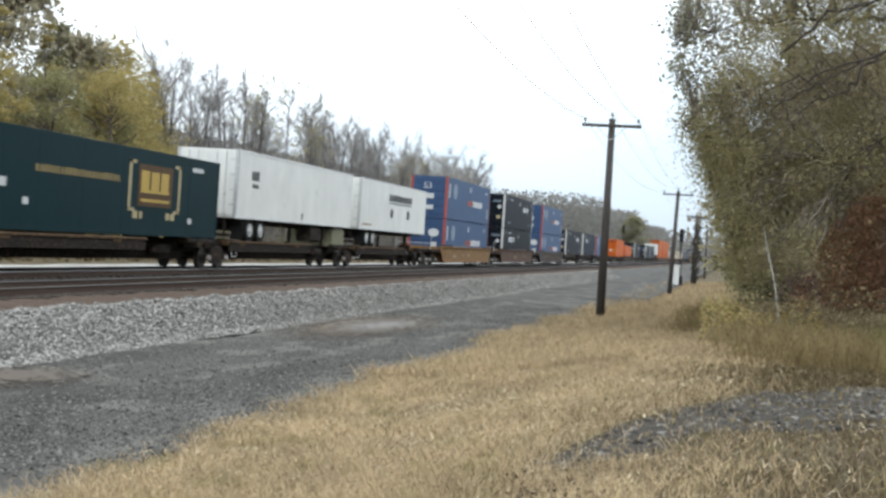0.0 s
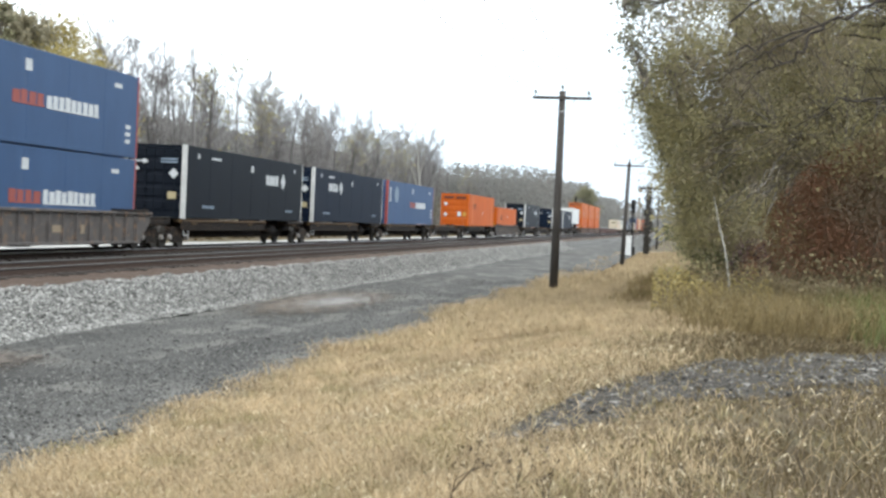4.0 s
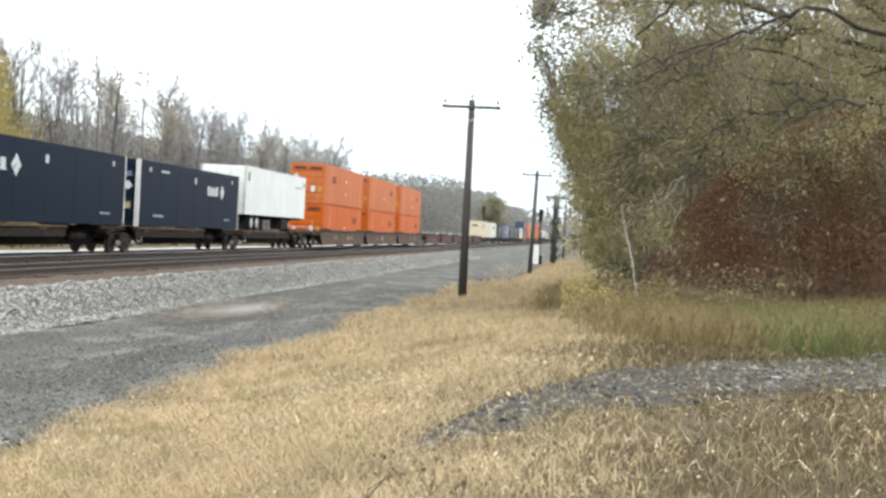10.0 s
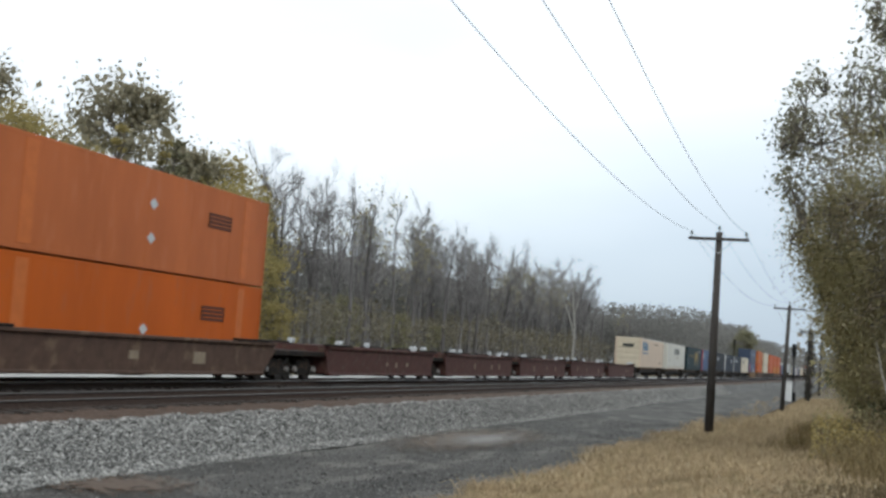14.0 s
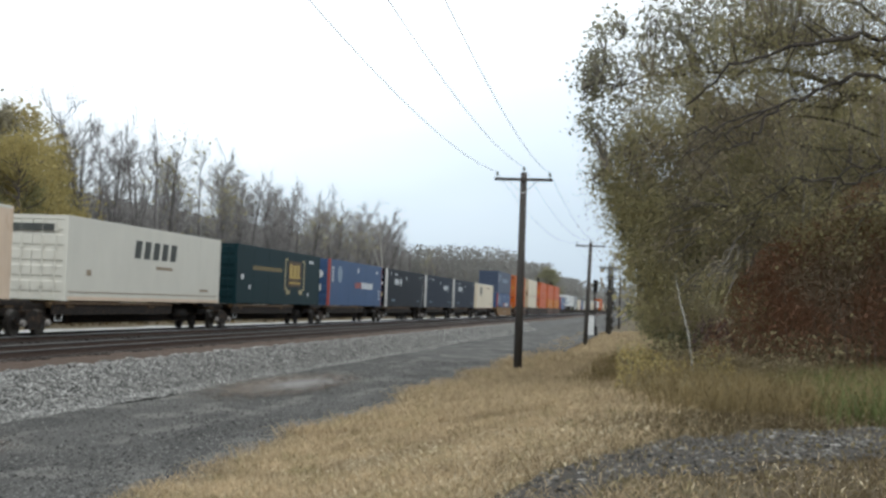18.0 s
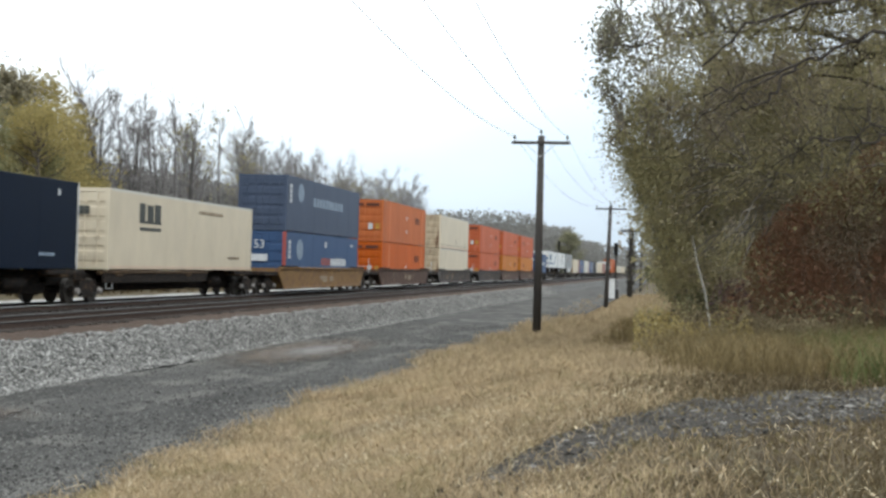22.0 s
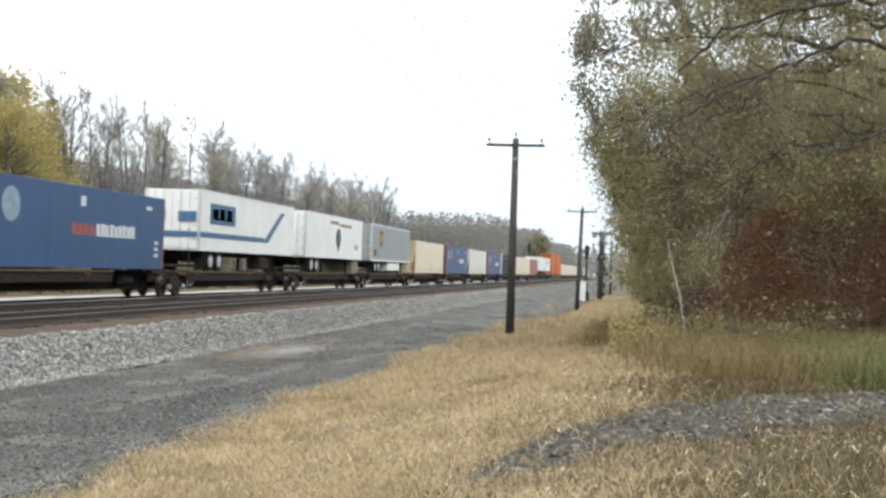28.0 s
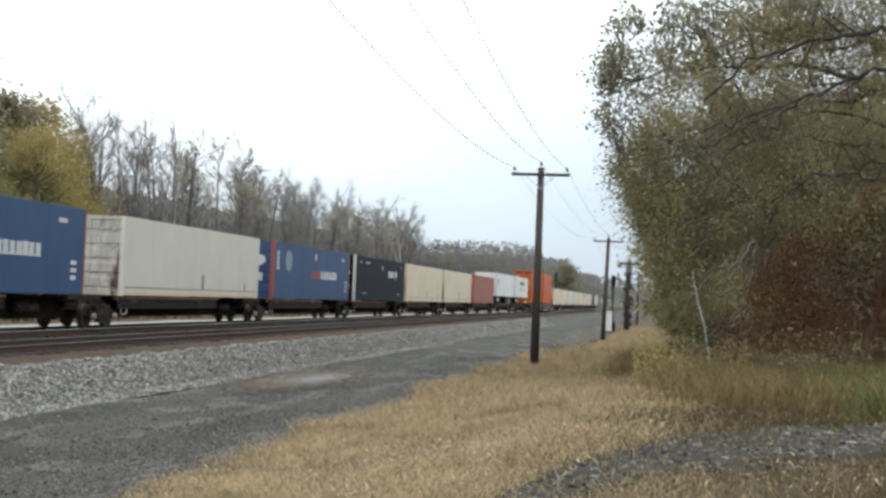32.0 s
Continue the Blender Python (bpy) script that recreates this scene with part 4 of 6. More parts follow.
        marks(c, "placard", [[(8.35, z), (8.58, z + .17), (8.35, z + .34), (8.12, z + .17)] for z in ((.75, 1.75) if logo else (1.05,))], "decal", "pale diamond placard")
        for x in (-.56, .56):
            end_mark(c, "end_louvre", plate(x, 2.55, .9, .2), "vent", "dark louvre above the doors")
        for x, z in ((-.85, 1.95), (-.85, 1.0)):
            end_mark(c, "end_sticker", disc(x, z, .16, n=12), "decal", "white round sticker on the end")
        end_mark(c, "end_panel", plate(.42, 1.05, .3, .42), "decal")
        end_mark(c, "end_panel", plate(.92, 1.05, .28, .4), "gold", "amber plate on the end")
    elif style == "square_green":
        marks(c, "emblem_field", [(9.2, 11.9, 1.0, 2.4)], "brown", "dark square emblem with yellow shapes")
        marks(c, "emblem_shape", [(9.4, 11.7, 1.15, 1.25)], "yellow")
        o = marks(c, "emblem_shape", bars(9.4, 11.7, 1.45, 2.28, 3, CR), "yellow")
        for ch in c.children:
            if ch.name.startswith("emblem_shape"):
                ch.location.x = .006
        marks(c, "emblem_bracket", [(8.5, 8.68, .85, 2.5), (8.5, 9.0, 2.4, 2.51), (12.42, 12.6, .85, 2.5), (12.1, 12.6, 2.4, 2.51), (8.9, 9.25, .58, .82), (9.4, 9.6, .58, .82), (11.5, 11.75, .58, .82), (11.85, 12.2, .58, .82), (8.5, 9.0, .82, .92), (12.1, 12.6, .82, .92)], "tan_line", "yellow bracket lines")
        marks(c, "wordmark", bars(2.6, 7.9, 1.72, 1.94, 22, CR), "decal_tan", "dull yellow wordmark")
        marks(c, "small_plate", [(.7, 1.1, 1.2, 1.45), (13.6, 14.6, 2.4, 2.55), (13.4, 13.7, .5, .7), (2.0, 2.3, .75, .95)], "decal")
    elif style in ("square_cream", "square_peach"):
        marks(c, "emblem", (bars(.9, 4.7, 1.7, 2.55, 3, CR) + [(1.0, 4.6, 1.35, 1.5)] if style == "square_peach" else bars(2.7, 4.9, 1.75, 2.5, 3, CR) + [(2.75, 4.8, 1.48, 1.6)]), "decal_blue" if style == "square_peach" else "decal_dark", "large dark emblem")
        marks(c, "faded_lettering", bars(9.0, 12.0, 2.35, 2.5, 12, CR) + bars(12.8, 14.4, .5, .62, 8, CR), "faded")
        part("end_emblem", Build().box(-.55, .55, -.034, -.02, 1.95, 2.25), M["decal_dark"], c)
    elif style == "slanted":
        marks(c, "wordmark", [[(y, 1.68), (y + .62, 1.68), (y + .76, 2.36), (y + .14, 2.36)] for y in (5.9, 6.85, 7.8, 8.75, 9.7)], "decal_dark", "dark slanted wordmark")
        marks(c, "faded_lettering", [(1.6, 2.0, .9, 1.1), (13.5, 14.6, .5, .6), (8.2, 10.0, 1.3, 1.42)], "faded")
        marks(c, "lower_line", [(.2, 15.9, .3, .335)], "faded")
        part("end_emblem", Build().box(-.9, .8, -.034, -.02, 2.35, 2.6), M["decal_dark"], c)
    elif style in ("cream", "white"):
        marks(c, "rust_streak", [(8.3, 8.55, .35, .95), (14.0, 14.15, .3, .7)], "faded", "rusty streak")
        marks(c, "lower_line", [(.2, 15.9, .3, .335)], "faded")
    elif style == "rust":
        marks(c, "faded_lettering", bars(4, 9, 1.7, 2.1, 7, CR), "faded")
    return c


M["emblem"] = material("faded_pale_blue_film", (0.26, 0.33, 0.41), rough=0.5, dark=0.6, bump=0)
M["vent"] = material("dark_vent_louvre", (0.12, 0.045, 0.03), rough=0.7, bump=0)
M["band"] = material("paler_orange_panel", (0.55, 0.15, 0.035), rough=0.5, dark=0.85, bump=0)
M["bands"] = material("paler_salmon_panel", (0.54, 0.125, 0.05), rough=0.5, dark=0.85, bump=0)
M["faded"] = material("faded_grey_brown_marks", (0.3, 0.24, 0.17), rough=0.7, dark=0.7, bump=0)
M["tan_line"] = material("pale_tan_film", (0.4, 0.34, 0.2), rough=0.5, dark=0.8, bump=0)
M["brown"] = material("brown_emblem_film", (0.09, 0.05, 0.02), rough=0.5, bump=0)
M["gold"] = material("gold_emblem_film", (0.5, 0.27, 0.05), rough=0.5, bump=0)
M["teal"] = material("teal_stripe_film", (0.06, 0.13, 0.235), rough=0.5, dark=0.85, bump=0)


def truck(parent, y):
    """A two-axle bogie with cast side frames, wheels and bearing caps."""
    def frame_mesh():
        b = Build()
        for s in (-1, 1):
            x0, x1 = sorted((s * .93, s * 1.07))
            b.profile([(x0, .38), (x1, .38), (x1, .6), (x0, .6)], -1.15, 1.15)
            b.profile([(x0, .22), (x1, .22), (x1, .38), (x0, .38)], -.42, .42)
            b.profile([(x0, .6), (x1, .6), (x1, .78), (x0, .78)], -.62, .62)
            for q in (-.18, 0, .18):
                b.tube((s * 1.0, q, .3), (s * 1.0, q, .62), .06, sides=7)
        b.box(-1.0, 1.0, -.22, .22, .5, .82)
        for q in (-.89, .89):
            b.tube((-.8, q, .42), (.8, q, .42), .075, sides=8)
        return b.mesh("truck", M["under"])

    def wheel_mesh():
        b = Build()
        b.tube((-.065, 0, 0), (.065, 0, 0), .42, .425, 22)
        b.tube((-.09, 0, 0), (-.06, 0, 0), .455, .455, 22)
        b.tube((.06, 0, 0), (.1, 0, 0), .2, .14, 12)
        return b.mesh("wheel", M["wheel"])
    t = part("truck", cached("truck", frame_mesh), None, parent, "black two-axle bogie")
    t.location = (0, y, 0)
    me = cached("wheel", wheel_mesh)
    cap = cached("cap", lambda: Build().tube((0, 0, 0), (.14, 0, 0), .12, .1, 10).mesh("bearing_cap", M["bearing"]))
    for s in (1, -1):
        for q in (-.89, .89):
            w = part("wheel", me, None, t)
            w.matrix_basis = pose(s * .755, q, .425, 0, 0, 0 if s > 0 else 180)
            k = part("bearing_cap", cap, None, t)
            k.matrix_basis = pose(s * 1.04, q, .43, 0, 0, 0 if s > 0 else 180)
    return t


def spine_car(u0, u1, first, last, load=True):
    """One platform of an articulated spine car, its floor at 1.16 m; bogies stand at the joints."""
    n = u1 - u0
    c = rolling("spine_car", u0, 0, "low rusty-brown skeleton rail car with a central beam" if load else "empty low skeleton rail car with a worn brown deck", "rail car", "rail cars of the train")
    part("center_beam", Build().block(-.5, .5, .2, n - .2, .62, 1.02, .03).box(-.45, .45, .5, n - .5, 1.02, 1.06).profile([(-.42, .36), (.42, .36), (.5, .62), (-.5, .62)], 2.0, n - 2.0), M["under"], c)
    for y in (2.2, n * .5, n - 2.2):
        part("outrigger", Build().block(-1.28, 1.28, y - .3, y + .3, .92, 1.1, .03).box(-.5, .5, y - .25, y + .25, .7, .95), M["deck"], c)
    for s in (1, -1):
        x0, x1 = sorted((s * 1.02, s * 1.3))
        part("side_sill", Build().block(x0, x1, .9, n * .62, 1.03, 1.13, .02), M["deck"], c, "worn brown side sill")
        part("sill_web", Build().box(*sorted((s * 1.18, s * 1.25)), .9, n * .62, .7, 1.03), M["under"], c)
        part("end_pad", Build().block(x0, x1, n - 3.4, n - .8, 1.0, 1.15, .02), M["under"], c)
        part("sill_step", Build().tube((s * 1.2, 1.2, .5), (s * 1.2, 1.2, .95), .02, sides=5).tube((s * 1.2, 1.7, .5), (s * 1.2, 1.7, .95), .02, sides=5).tube((s * 1.2, 1.2, .5), (s * 1.2, 1.7, .5), .02, sides=5), M["steel"], c)
    hitch = part("hitch_stand", Build().box(-.3, .3, n - 2.0, n - 1.4, 1.05, 1.3 if load else 1.25), M["under"], c)
    part("brake_pipe", Build().tube((.42, .6, .8), (.42, n - .6, .8), .03, sides=6), M["under"], c)
    part("air_tank", Build().tube((.75, n * .7, .72), (.75, n * .7 + 1.3, .72), .2, sides=12), M["under"], c, smooth=True)
    truck(c, 0.0 if not first else 0.9)
    if last:
        truck(c, n - .9)
        part("coupler", Build().block(-.14, .14, n - .3, n + .7, .75, .98, .03), M["under"], c)
    if not load:
        part("trailer_hitch", Build().add([(-.5, .6, 1.05), (.5, .6, 1.05), (.5, 1.9, 1.05), (-.5, 1.9, 1.05), (-.4, 1.6, 1.95), (.4, 1.6, 1.95)], [(0, 1, 2, 3), (0, 4, 5, 1), (3, 2, 5, 4), (0, 3, 4), (1, 5, 2)]), M["hitch"], c, "pale pink folding trailer hitch")
    return c


def well_car(u, length, style, ends=(True, True), reach=(3.4, 3.4), posts_on=False):
    """One well: deep side walls round a sunk floor, bogies under raised end platforms. u is the near end of the well."""
    mat = M[style]
    c = rolling("well_car", u, 0, {"well_red": "dark oxide-red empty well car with dirty sides", "well_brown": "red-brown double-stack well car with dirty ribbed sides", "well_yellow": "ochre double-stack well car with worn ribbed sides", "well_grey": "grimy grey double-stack well car"}[style], "rail car", "rail cars of the train")
    lo, hi = -.35, length + .35
    out = .25 if posts_on else .9
    for s in (1, -1):
        x0, x1 = sorted((s * 1.33, s * 1.38))
        w = Build()
        v = [(x, y, z) for x in (x0, x1) for y, z in ((lo - out, 1.0), (lo, .28), (hi, .28), (hi + out, 1.0), (hi + out, 1.32), (lo - out, 1.32))]
        w.add(v, [(5, 4, 3, 2, 1, 0), (6, 7, 8, 9, 10, 11)] + [(i, (i + 1) % 6, (i + 1) % 6 + 6, i + 6) for i in range(6)])
        side = part("side_wall", w, mat, c)
        rb = Build()
        if style == "well_grey":
            k = int(length / .95)
            for i in range(k + 1):
                y = lo + .4 + i * (hi - lo - .8) / k
                rb.box(*sorted((s * 1.38, s * 1.45)), y - .035, y + .035, .3, 1.28)
        rb.block(*sorted((s * 1.3, s * 1.47)), lo - out, hi + out, 1.26, 1.37, .02)
        rb.block(*sorted((s * 1.3, s * 1.46)), lo, hi, .24, .34, .02)
        part("side_ribs", rb, mat, side)
        for ya in (lo - .5, hi - 2.3):
            part("end_guide", Build().block(*sorted((s * 1.3, s * 1.5)), ya, ya + 2.8, 1.37, 1.45, .02), M["under"], side)
        r = random.Random(int(u))
        for i in range(3 if s > 0 else 0):
            y = r.uniform(1, length - 2)
            part("stencil", Build().box(1.382, 1.392, y, y + r.uniform(.12, .3 if posts_on else 1.1), r.uniform(.55, .7), r.uniform(.78, .95)), M["faded"], side, "faded pale stencilling")
    part("well_floor", Build().box(-1.33, 1.33, lo, lo + 1.4, .2, .3).box(-1.33, 1.33, hi - 1.4, hi, .2, .3).box(-1.33, 1.33, length / 2 - .5, length / 2 + .5, .2, .3), M["under"], c)
    for a, b, e, rr in ((lo, -1, ends[0], reach[0]), (hi, 1, ends[1], reach[1])):
        y0, y1 = sorted((a, a + b * rr))
        part("end_platform", Build().box(-1.3, 1.3, y0, y1, .95, 1.12).box(-.4, .4, y0, y1, .6, .95), M["under"], c)
        part("bulkhead", Build().box(-1.33, 1.33, *sorted((a, a + b * .08)), .3, 1.3), mat, c)
        if e:
            truck(c, a + b * (rr - 1.25 if rr > 2 else rr))
        if rr > 3:
            part("coupler", Build().block(-.14, .14, *sorted((a + b * (rr - .3), a + b * (rr + .5))), .75, .98, .03), M["under"], c)
            part("handrail", Build().tube((-1.2, a + b * (rr - .1), 1.1), (-1.2, a + b * (rr - .1), 2.0), .02, sides=5).tube((1.2, a + b * (rr - .1), 1.1), (1.2, a + b * (rr - .1), 2.0), .02, sides=5).tube((-1.2, a + b * (rr - .1), 1.5), (1.2, a + b * (rr - .1), 1.5), .02, sides=5), M["steel"], c)
    if posts_on:
        for y, s in ((.8, 1), (length - 2.3, 1), (length - .8, 1), (2.0, -1), (length - 1.6, -1)):
            part("lock_casting", Build().block(*sorted((s * 1.2, s * 1.4)), y - .16, y + .16, 1.37, 1.6, .05), M["decal"], c, "pale corner lock casting")
    return c


def trailer(u, length, style, marks_kind, zf=2.03, high=2.75):
    """A road semi-trailer riding on a rail car: box body on a chassis with landing legs and tandem wheels at the near end."""
    t = rolling("semi_trailer", u, 0, {"white": "plain white box semi-trailer riding on a rail car", "reefer": "white refrigerated semi-trailer with ribbed doors", "lettered": "white box semi-trailer with dark wordmark", "stripe": "white semi-trailer with a teal stripe and panel", "emblem": "white semi-trailer with a round dark emblem", "shield": "grey semi-trailer with brown and gold shield emblem"}[marks_kind], "semi-trailer", "trailers on the train")
    m = M[style]
    part("box_body", Build().block(-HALF + .004, HALF - .004, .03, length - .03, zf + .02, zf + high - .02, .03), m, t)
    for s in (1, -1):
        for nm, z0, z1 in (("top_rail", zf + high - .09, zf + high), ("bottom_rail", zf, zf + .12)):
            part(nm, Build().block(*sorted((s * (HALF - .05), s * (HALF + .012))), .02, length - .02, z0, z1, .01), M["rail_alu"], t, "aluminium edge rail")
        d = part("door_leaf", Build().block(*sorted((s * .015, s * (HALF - .12))), -.012, .03, zf + .12, zf + high - .1, .01), m, t)
        for q in (.4, .8):
            part("lock_rod", Build().tube((s * q, -.045, zf + .08), (s * q, -.045, zf + high - .1), .02, sides=6).box(s * q - .07, s * q + .07, -.05, -.01, zf + .9, zf + .97), M["steel"], d)
        for z in (.5, 1.1, 1.7, 2.3):
            part("hinge", Build().box(*sorted((s * (HALF - .3), s * (HALF - .08))), -.03, -.012, zf + z, zf + z + .06), M["steel"], d)
    for s in (1, -1):
        part("corner_post", Build().box(*sorted((s * (HALF - .12), s * (HALF + .008))), -.02, .1, zf, zf + high), M["steel"], t)
    ch = Build()
    for s in (.45, -.45):
        ch.box(s - .06, s + .06, .3, length - .6, zf - .22, zf)
    for k in range(9):
        y = .8 + k * (length - 1.6) / 8
        ch.box(-HALF + .05, HALF - .05, y - .05, y + .05, zf - .12, zf)
    ch.box(-1.1, 1.1, .05, .15, zf - .75, zf - .62).box(-.85, -.78, .05, .15, zf - .7, zf).box(.78, .85, .05, .15, zf - .7, zf)
    part("chassis", ch, M["under"], t)
    tyre = cached("tyre", lambda: Build().tube((-.14, 0, 0), (.14, 0, 0), .5, .5, 22).mesh("tyre", M["tyre"]))
    rim = cached("rim", lambda: Build().tube((.1, 0, 0), (.15, 0, 0), .29, .27, 16).tube((.15, 0, 0), (.19, 0, 0), .12, .1, 10).mesh("rim", M["steel"]))
    ax = Build()
    for y in (1.9, 3.15):
        ax.tube((-1.1, y, zf - .45), (1.1, y, zf - .45), .07, sides=8)
    ax.box(-.6, .6, 1.3, 3.8, zf - .4, zf - .2)
    bog = part("tandem_axle", ax, M["under"], t)
    for y in (1.9, 3.15):
        for s in (1, -1):
            w = part("tyre", tyre, None, bog)
            w.matrix_basis = pose(s * 1.08, y, zf - .45, 0, 0, 0 if s > 0 else 180)
            k = part("rim", rim, None, bog)
            k.matrix_basis = pose(s * 1.08, y, zf - .45, 0, 0, 0 if s > 0 else 180)
    for s in (1, -1):
        part("landing_leg", Build().block(s * .85 - .07, s * .85 + .07, length - 3.4, length - 3.26, 1.1, zf, .02).box(s * .85 - .14, s * .85 + .14, length - 3.46, length - 3.2, 1.07, 1.12), M["under"], t)
    for s in (1, -1):
        part("mud_flap", Build().box(*sorted((s * .75, s * 1.25)), 1.0, 1.03, zf - .85, zf - .1), M["tyre"], t)
    z = zf

    def mk(name, pieces, mat, label=""):
        o = marks(t, name, [tuple((p[0], p[1], p[2] + z, p[3] + z)) if not isinstance(p[0], tuple) else [(a, c + z) for a, c in p] for p in pieces], mat, label)
        return o
    if marks_kind == "white":
        mk("small_emblem", bars(1.6, 2.5, 1.6, 2.0, 3, CR) + [(1.7, 2.4, 1.3, 1.45), (8.2, 8.35, .2, .5)], "decal_dark")
    elif marks_kind == "lettered":
        mk("wordmark", bars(6.0, 11.4, 1.75, 2.15, 11, CR) + [(6.0, 11.4, 1.6, 1.66)], "decal_dark", "dark slanted wordmark")
        mk("round_mark", [disc(6.7, 1.05, .32, .28), disc(10.6, 1.05, .32, .28)], "decal_dark")
        mk("small_plate", [(.7, 2.4, .25, .34)], "faded")
    elif marks_kind == "reefer":
        mk("small_plate", [(12.6, 14.4, 1.95, 2.02), (14.9, 15.2, 2.1, 2.4), (.5, .9, 1.9, 2.4)], "faded")
        part("cooling_unit", Build().block(-.8, .8, length, length + .55, zf + 1.1, zf + 2.5, .08), M["greywhite"], t)
    elif marks_kind == "stripe":
        mk("stripe", [(0.05, 10.3, .62, .86)] + [[(10.1, .62), (11.0, .62), (14.2, 2.3), (13.4, 2.3)]], "teal", "teal line that sweeps up")
        mk("panel", [(1.4, 5.2, 1.25, 2.2)], "teal", "teal name panel")
        for x in (-.72, .72):
            part("door_panel", Build().box(x - .42, x + .42, -.062, -.05, zf + 1.3, zf + 1.75), M["teal"], t, "teal name panel on the door")
        part("door_stripe", Build().box(-1.2, 1.2, -.066, -.054, zf + .62, zf + .86), M["teal"], t)
        mk("panel_lettering", bars(1.7, 4.9, 1.45, 2.0, 3, CR), "emblem")
    elif marks_kind == "emblem":
        mk("emblem", [disc(8.6, 1.35, .72, .62), [(8.1, .95), (9.1, .95), (8.6, .45)]], "decal_dark", "dark shield emblem")
        mk("wordmark", bars(6.3, 8.6, 2.2, 2.42, 7, CR) + bars(8.9, 12.5, 2.1, 2.3, 9, CR), "faded")
        mk("green_oval", [disc(14.2, .85, .6, .22)], "leafgreen")
    elif marks_kind == "shield":
        mk("shield", [[(3.1, 2.3), (4.2, 2.3), (4.2, 1.4), (3.65, 1.0), (3.1, 1.4)]], "brown", "brown shield emblem")
        o = marks(t, "shield_gold", [[(3.2, 1.85 + z), (3.95, 2.2 + z), (3.95, 1.4 + z), (3.2, 1.45 + z)]], "gold")
        o.location.x = .004
        mk("small_plate", [(.9, 1.9, .4, .85)], "brown")
    if marks_kind == "shield":
        part("side_box", Build().block(-1.2, 1.2, 6.8, 12.0, zf - .7, zf - .04, .05), M["white"], t, "pale under-floor box")
    elif marks_kind in ("white", "stripe", "reefer"):
        part("fuel_tank", Build().block(.5, 1.2, length - 6.2, length - 4.6, zf - .8, zf - .1, .1), M["under"], t)
    if marks_kind in ("white", "emblem", "shield"):
        part("support_skirt", Build().block(-1.15, 1.15, length - 2.6, length - .6, 1.05, zf - .05, .04), M["skirt"], t, "olive-grey hitch stand")
    return t


M["rail_alu"] = material("brushed_aluminium_trim", (0.68, 0.69, 0.69), rough=0.45, dark=0.8, scale=4)
M["hitch"] = material("faded_pink_hitch_paint", (0.6, 0.4, 0.34), rough=0.7, dark=0.6)
M["leafgreen"] = material("faded_green_oval_film", (0.34, 0.38, 0.32), rough=0.5, bump=0)
M["skirt"] = material("olive_grey_panel", (0.2, 0.2, 0.13), rough=0.7, dark=0.7)

SPINE, WELL, UPPER = 1.165, 0.31, 3.245
# single loads on spine cars: place of the near end, style, emblem place
spine_loads = [(31.25, "square_green", 0), (156.3, "knot_black", 0), (174.6, "knot", 1), (192.4, "globe", 0), (226.0, "vented", 0),
               (269.9, "knot_black", 0), (305.0, "knot", 1), (322.8, "knot", 0),
               (505.2, "square_peach", 0), (525.3, "slanted", 0), (544.0, "square_green", 0), (562.8, "globe", 0), (581.2, "knot_black", 1), (599.3, "knot", 0), (616.8, "knot", 1), (635.4, "square_cream", 0),
               (790.0, "globe", 0), (869.5, "cream", 0), (888.6, "globe", 0), (908.0, "white", 0), (926.6, "globe", 0), (944.4, "knot_black", 0), (961.8, "cream", 0), (979.6, "cream", 0), (997.6, "rust", 0),
               (1098.5, "cream", 0), (1116.5, "cream", 0), (1134.5, "white", 0), (1152.5, "cream", 0), (1170.5, "cream", 0), (1188.5, "square_cream", 0), (1206.5, "cream", 0), (1224.5, "knot", 0), (1242.5, "cream", 0)]
for u, style, logo in spine_loads:
    container(u, SPINE, style, logo)
trailer(49.3, 16.15, "white", "white")
trailer(67.0, 15.2, "white", "lettered")
trailer(340.3, 15.6, "white", "reefer")
trailer(810.6, 16.15, "white", "stripe")
trailer(829.6, 16.15, "white", "emblem")
trailer(849.2, 16.3, "grey", "shield")
trailer(1016.0, 16.15, "white", "white")
trailer(1036.0, 16.15, "white", "lettered")
# spine platforms: near end, far end, first, last, carries a load
joints = [[30.3, 48.2, 66.1, 84.0], [155.4, 173.6, 191.5, 208.8, 225.2, 243.2], [268.6, 286.6, 304.2, 322.0, 339.5, 357.5],
          [504.2, 523.6, 542.8, 561.6, 580.2, 598.4], [598.9, 616.2, 634.3, 652.6], [789.0, 808.4, 828.6, 848.0, 867.2, 886.6], [887.2, 907.0, 925.4, 943.4, 960.9, 978.7], [979.0, 996.8, 1015.0, 1034.6, 1053.6],
          [1097.4, 1115.5, 1133.5, 1151.5, 1169.5, 1187.5], [1188.0, 1205.5, 1223.5, 1241.5, 1260]]
EMPTY = (208.8, 286.6)
for j in joints:
    for k in range(len(j) - 1):
        spine_car(j[k], j[k + 1], k == 0, k == len(j) - 2, j[k] not in EMPTY)
